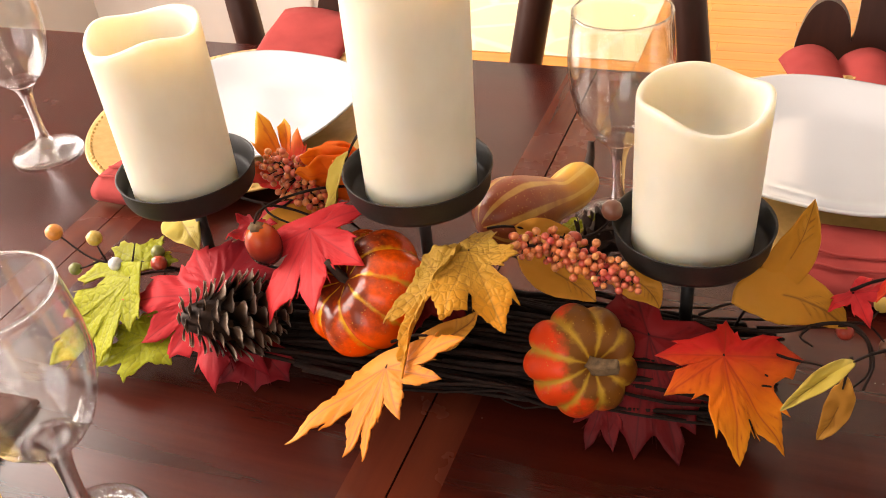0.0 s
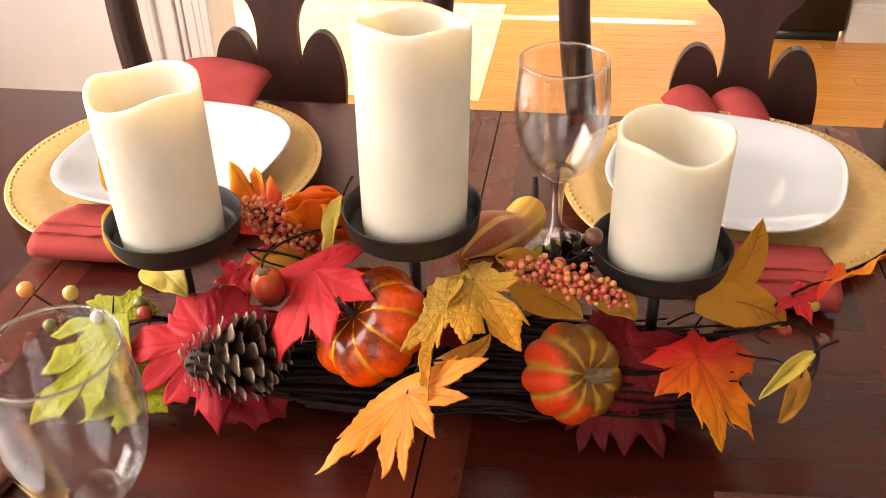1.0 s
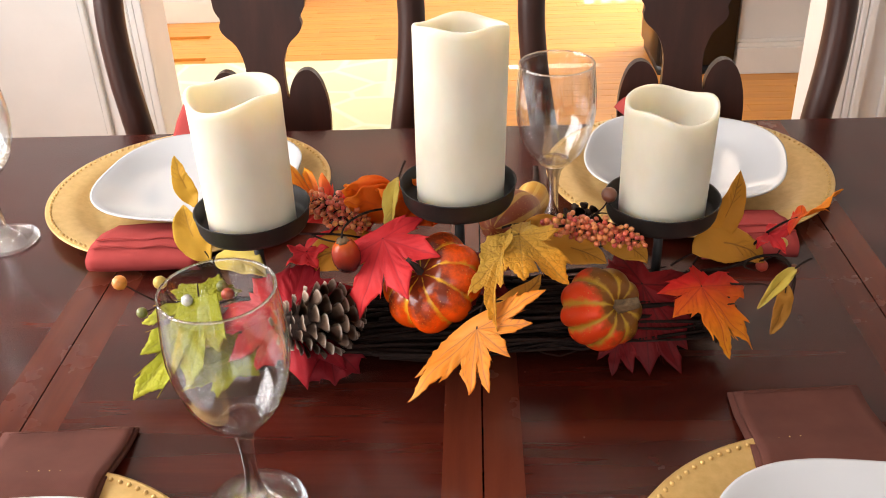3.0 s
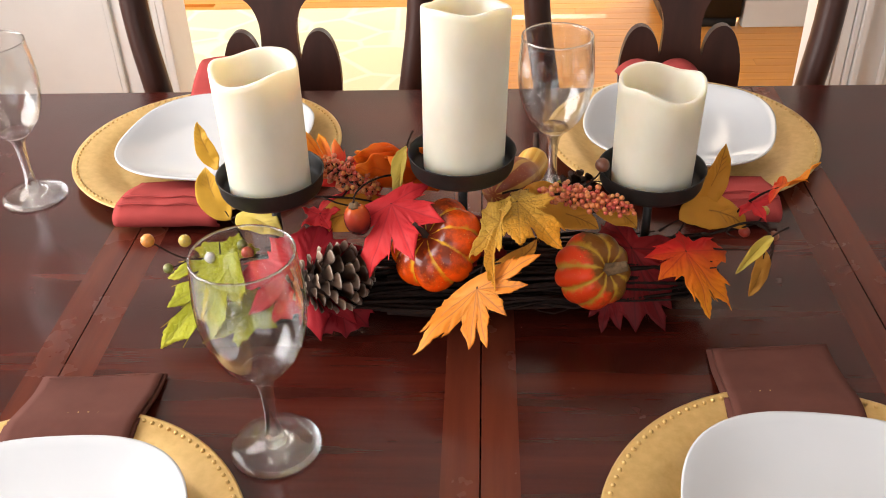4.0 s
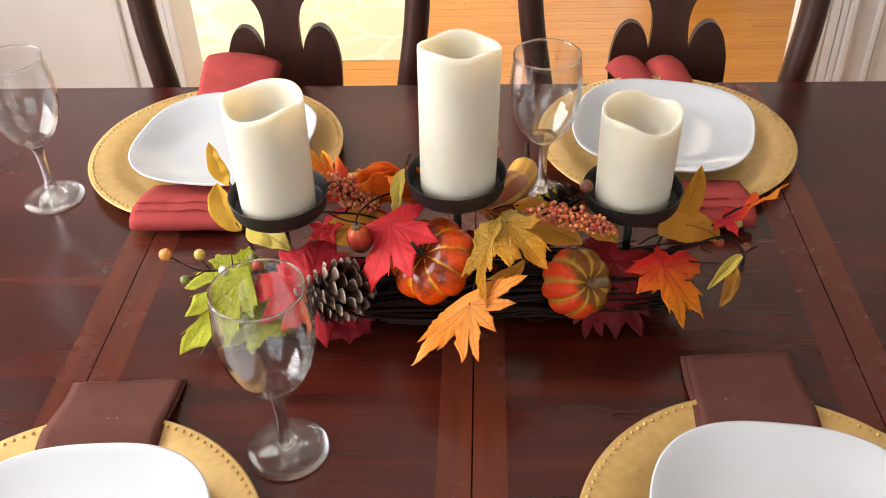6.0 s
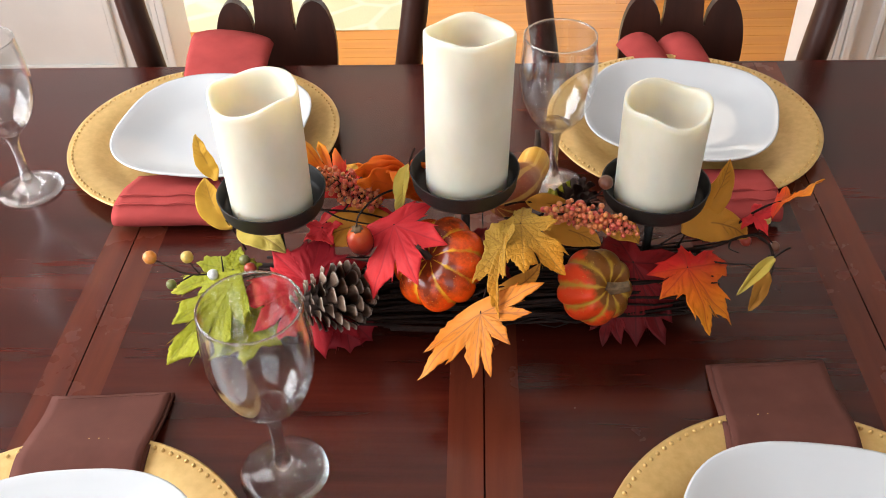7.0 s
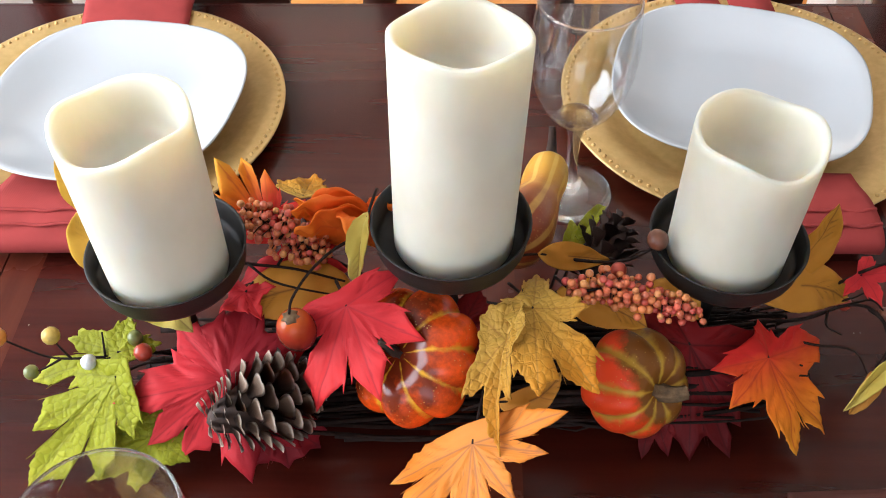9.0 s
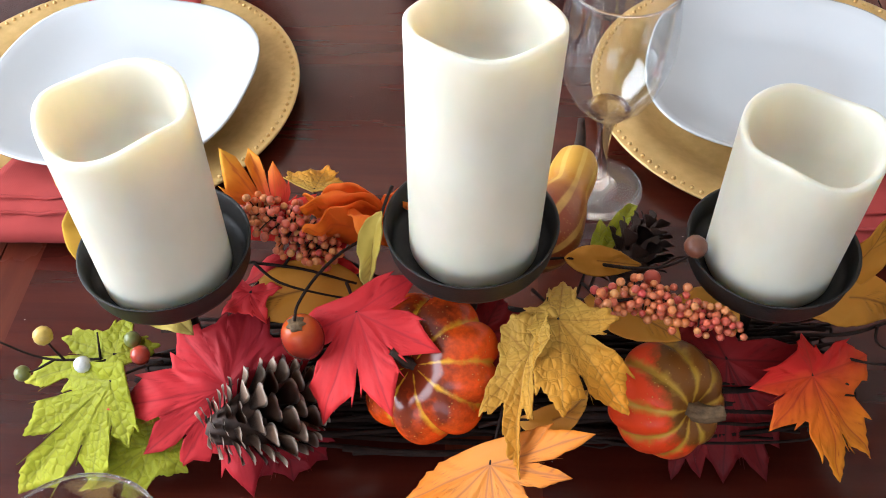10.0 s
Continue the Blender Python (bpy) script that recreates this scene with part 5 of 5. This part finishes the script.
up_leaf("ochre_leaf", "thin orange brown leaf tip over the dark twigs", L_OCHRE, "lance", (0.010, -0.016, 0.838), (0.032, -0.018, 0.844), (0.047, -0.010, 0.860), (0, -0.6, 0.8), wide=1.3, fold=0.2, seed=22)
lobed_leaf(MP, "large dark maroon maple leaf behind the small pumpkin", L_MAROON, (0.138, 0.046, 0.812), [(0.167, -0.001, 0.752), (0.174, 0.012, 0.768), (0.140, -0.006, 0.755), (0.190, 0.050, 0.806), (0.118, 0.090, 0.822), (0.100, 0.056, 0.812)], (0.128, 0.080, 0.815), notch=0.84, tooth=0.92, ripple=0.005, seed=23)
lobed_leaf(MP, "dark maroon maple leaf touching the table", L_MAROON, (0.116, 0.020, 0.780), [(0.109, -0.004, 0.753), (0.126, -0.004, 0.756), (0.098, 0.010, 0.760)], (0.126, 0.040, 0.790), notch=0.6, seed=24)
lobed_leaf(MP, "red to orange maple leaf hanging off the twigs", L_FIRE, (0.184, 0.032, 0.818), [(0.204, -0.016, 0.782), (0.146, 0.021, 0.820), (0.156, -0.002, 0.812), (0.226, 0.004, 0.774), (0.232, 0.062, 0.800), (0.182, 0.060, 0.822)], (0.181, 0.056, 0.812), notch=0.62, tooth=0.84, cup=0.04, ripple=0.005, seed=25)
lobed_leaf(MP, "bright orange maple leaf at the far end", L_FLAME, (0.274, 0.086, 0.852), [(0.305, 0.078, 0.881), (0.308, 0.104, 0.846), (0.286, 0.112, 0.850), (0.262, 0.068, 0.846)], (0.250, 0.088, 0.836), notch=0.42, tooth=0.74, ripple=0.006, seed=32)
lobed_leaf(MP, "small scarlet leaf by the end berries", L_RED, (0.252, 0.086, 0.836), [(0.272, 0.082, 0.846), (0.262, 0.066, 0.828), (0.238, 0.074, 0.830), (0.262, 0.104, 0.838)], (0.240, 0.090, 0.822), notch=0.4, seed=33)
up_leaf("ochre_leaf", "ochre oval leaf with branching dark veins", L_OCHRE, "oval", (0.184, 0.072, 0.826), (0.216, 0.082, 0.830), (0.254, 0.088, 0.806), (-0.1, -0.7, 0.72), wide=0.85, ripple=0.005, seed=27)
up_leaf("yellow_leaf", "curled yellow leaf beside the tall candle's dish", L_OLIVE, "oval", (-0.066, 0.074, 0.904), (-0.0715, 0.063, 0.887), (-0.0740, 0.052, 0.862), (-0.5, -0.6, 0.5), wide=0.62, fold=0.30, seed=16)
up_leaf("olive_leaf", "pale olive folded leaf on a tendril", L_OLIVE, "oval", (0.252, 0.014, 0.846), (0.237, 0.004, 0.838), (0.218, -0.010, 0.823), (-0.2, -0.75, 0.6), wide=0.42, fold=0.25, seed=30)
up_leaf("tan_leaf", "tan oval leaf hanging from a tendril", L_BROWN, "oval", (0.250, 0.022, 0.826), (0.249, 0.020, 0.802), (0.241, 0.014, 0.780), (0.1, -0.85, 0.5), wide=0.6, seed=31)
lobed_leaf(MP, "small scarlet leaf under a candle dish", L_RED, (-0.150, 0.066, 0.838), [(-0.138, 0.048, 0.832), (-0.166, 0.052, 0.834), (-0.130, 0.068, 0.842), (-0.168, 0.074, 0.840)], (-0.140, 0.085, 0.836), notch=0.6, seed=40)
# small leaves
up_leaf("ochre_leaf", "ochre oval leaf with dark veins under the twigs", L_OCHRE, "oval", (-0.082, 0.074, 0.838), (-0.122, 0.068, 0.838), (-0.162, 0.060, 0.824), (0.0, -0.60, 0.80), wide=0.86, ripple=0.006, seed=14)
# right of the pumpkin
up_leaf("ochre_leaf", "ochre oval leaf standing behind a candle dish", L_OCHRE, "oval", (0.196, 0.090, 0.818), (0.215, 0.092, 0.855), (0.222, 0.094, 0.894), (0.05, -0.95, 0.25), wide=0.58, fold=0.1, seed=26)
up_leaf("ochre_leaf", "ochre leaf between the berries and a candle dish", L_OCHRE, "oval", (0.105, 0.070, 0.836), (0.128, 0.064, 0.838), (0.142, 0.056, 0.826), (0, -0.7, 0.7), wide=1.0, seed=28)
up_leaf("ochre_leaf", "ochre leaf under the coral berries", L_OCHRE, "oval", (0.050, 0.062, 0.846), (0.080, 0.052, 0.845), (0.106, 0.040, 0.838), (0, -0.6, 0.8), wide=0.9, seed=29)
up_leaf("lime_leaf", "narrow light green leaf beside the gourd", L_GREEN, "lance", (0.066, 0.112, 0.822), (0.080, 0.145, 0.820), (0.098, 0.182, 0.806), (-0.2, -0.5, 0.85), wide=0.5, fold=0.25, seed=34)
up_leaf("lime_leaf", "short light green leaf beside the gourd", L_GREEN, "lance", (0.058, 0.110, 0.822), (0.066, 0.130, 0.824), (0.068, 0.150, 0.822), (-0.2, -0.6, 0.8), wide=0.8, fold=0.2, seed=35)
up_leaf("ochre_leaf", "ochre leaf behind the gold leaf", L_OCHRE, "oval", (0.040, 0.092, 0.848), (0.062, 0.092, 0.846), (0.088, 0.098, 0.836), (0, -0.6, 0.8), wide=0.7, seed=36)
up_leaf(MP, "dark crimson maple leaf low among the twigs", L_MAROON, "maple", (-0.02, 0.06, 0.82), (0.005, 0.04, 0.82), (0.03, 0.02, 0.81), (0, -0.4, 0.9), wide=1.0, seed=37)


def paper_flower():
    """Orange cloth flower of overlapping ruffled petals."""
    ob = thing("cloth_flower", "orange cloth flower with ruffled petals", "flower")
    c = Vector((-0.070, 0.100, 0.848))
    for i in range(7):
        a = radians(150 + i * 38)
        d = Vector((math.cos(a), 0.35 * math.sin(a), 0.75 + 0.2 * math.sin(i * 2.1)))
        d.normalize()
        mid, tip = c + d * 0.030 + Vector((0, 0.004, 0.002)), c + d * 0.052 + Vector((math.cos(a) * 0.010, -0.004, -0.003))
        side = d.cross(Vector((-0.3, -0.9, 0.35)))
        part("petal", leaf_blade("oval", c, mid, tip, side, wide=1.25, fold=-0.12, ripple=0.012, seed=60 + i, rings=7), L_PETAL, ob)


paper_flower()

# Oak strips of the floor, laid along x.
strip = mesh_of(box(-0.60, -0.0285, 0, 0.60, 0.0285, 0.012, 0.0006), "floor_strip", M_FLOOR, smooth=False)
floor_ob = bpy.data.objects["floor"]
rows_y = [1.45 + 0.058 * i for i in range(60)]
for i, yy in enumerate(rows_y):
    off = (i * 0.47) % 1.2
    for k in range(5):
        x = -2.4 + off + 1.201 * k
        if -1.58 < x < 1.58:
            part("floor_strip", strip, None, floor_ob, m=pose(x, yy, -0.012))
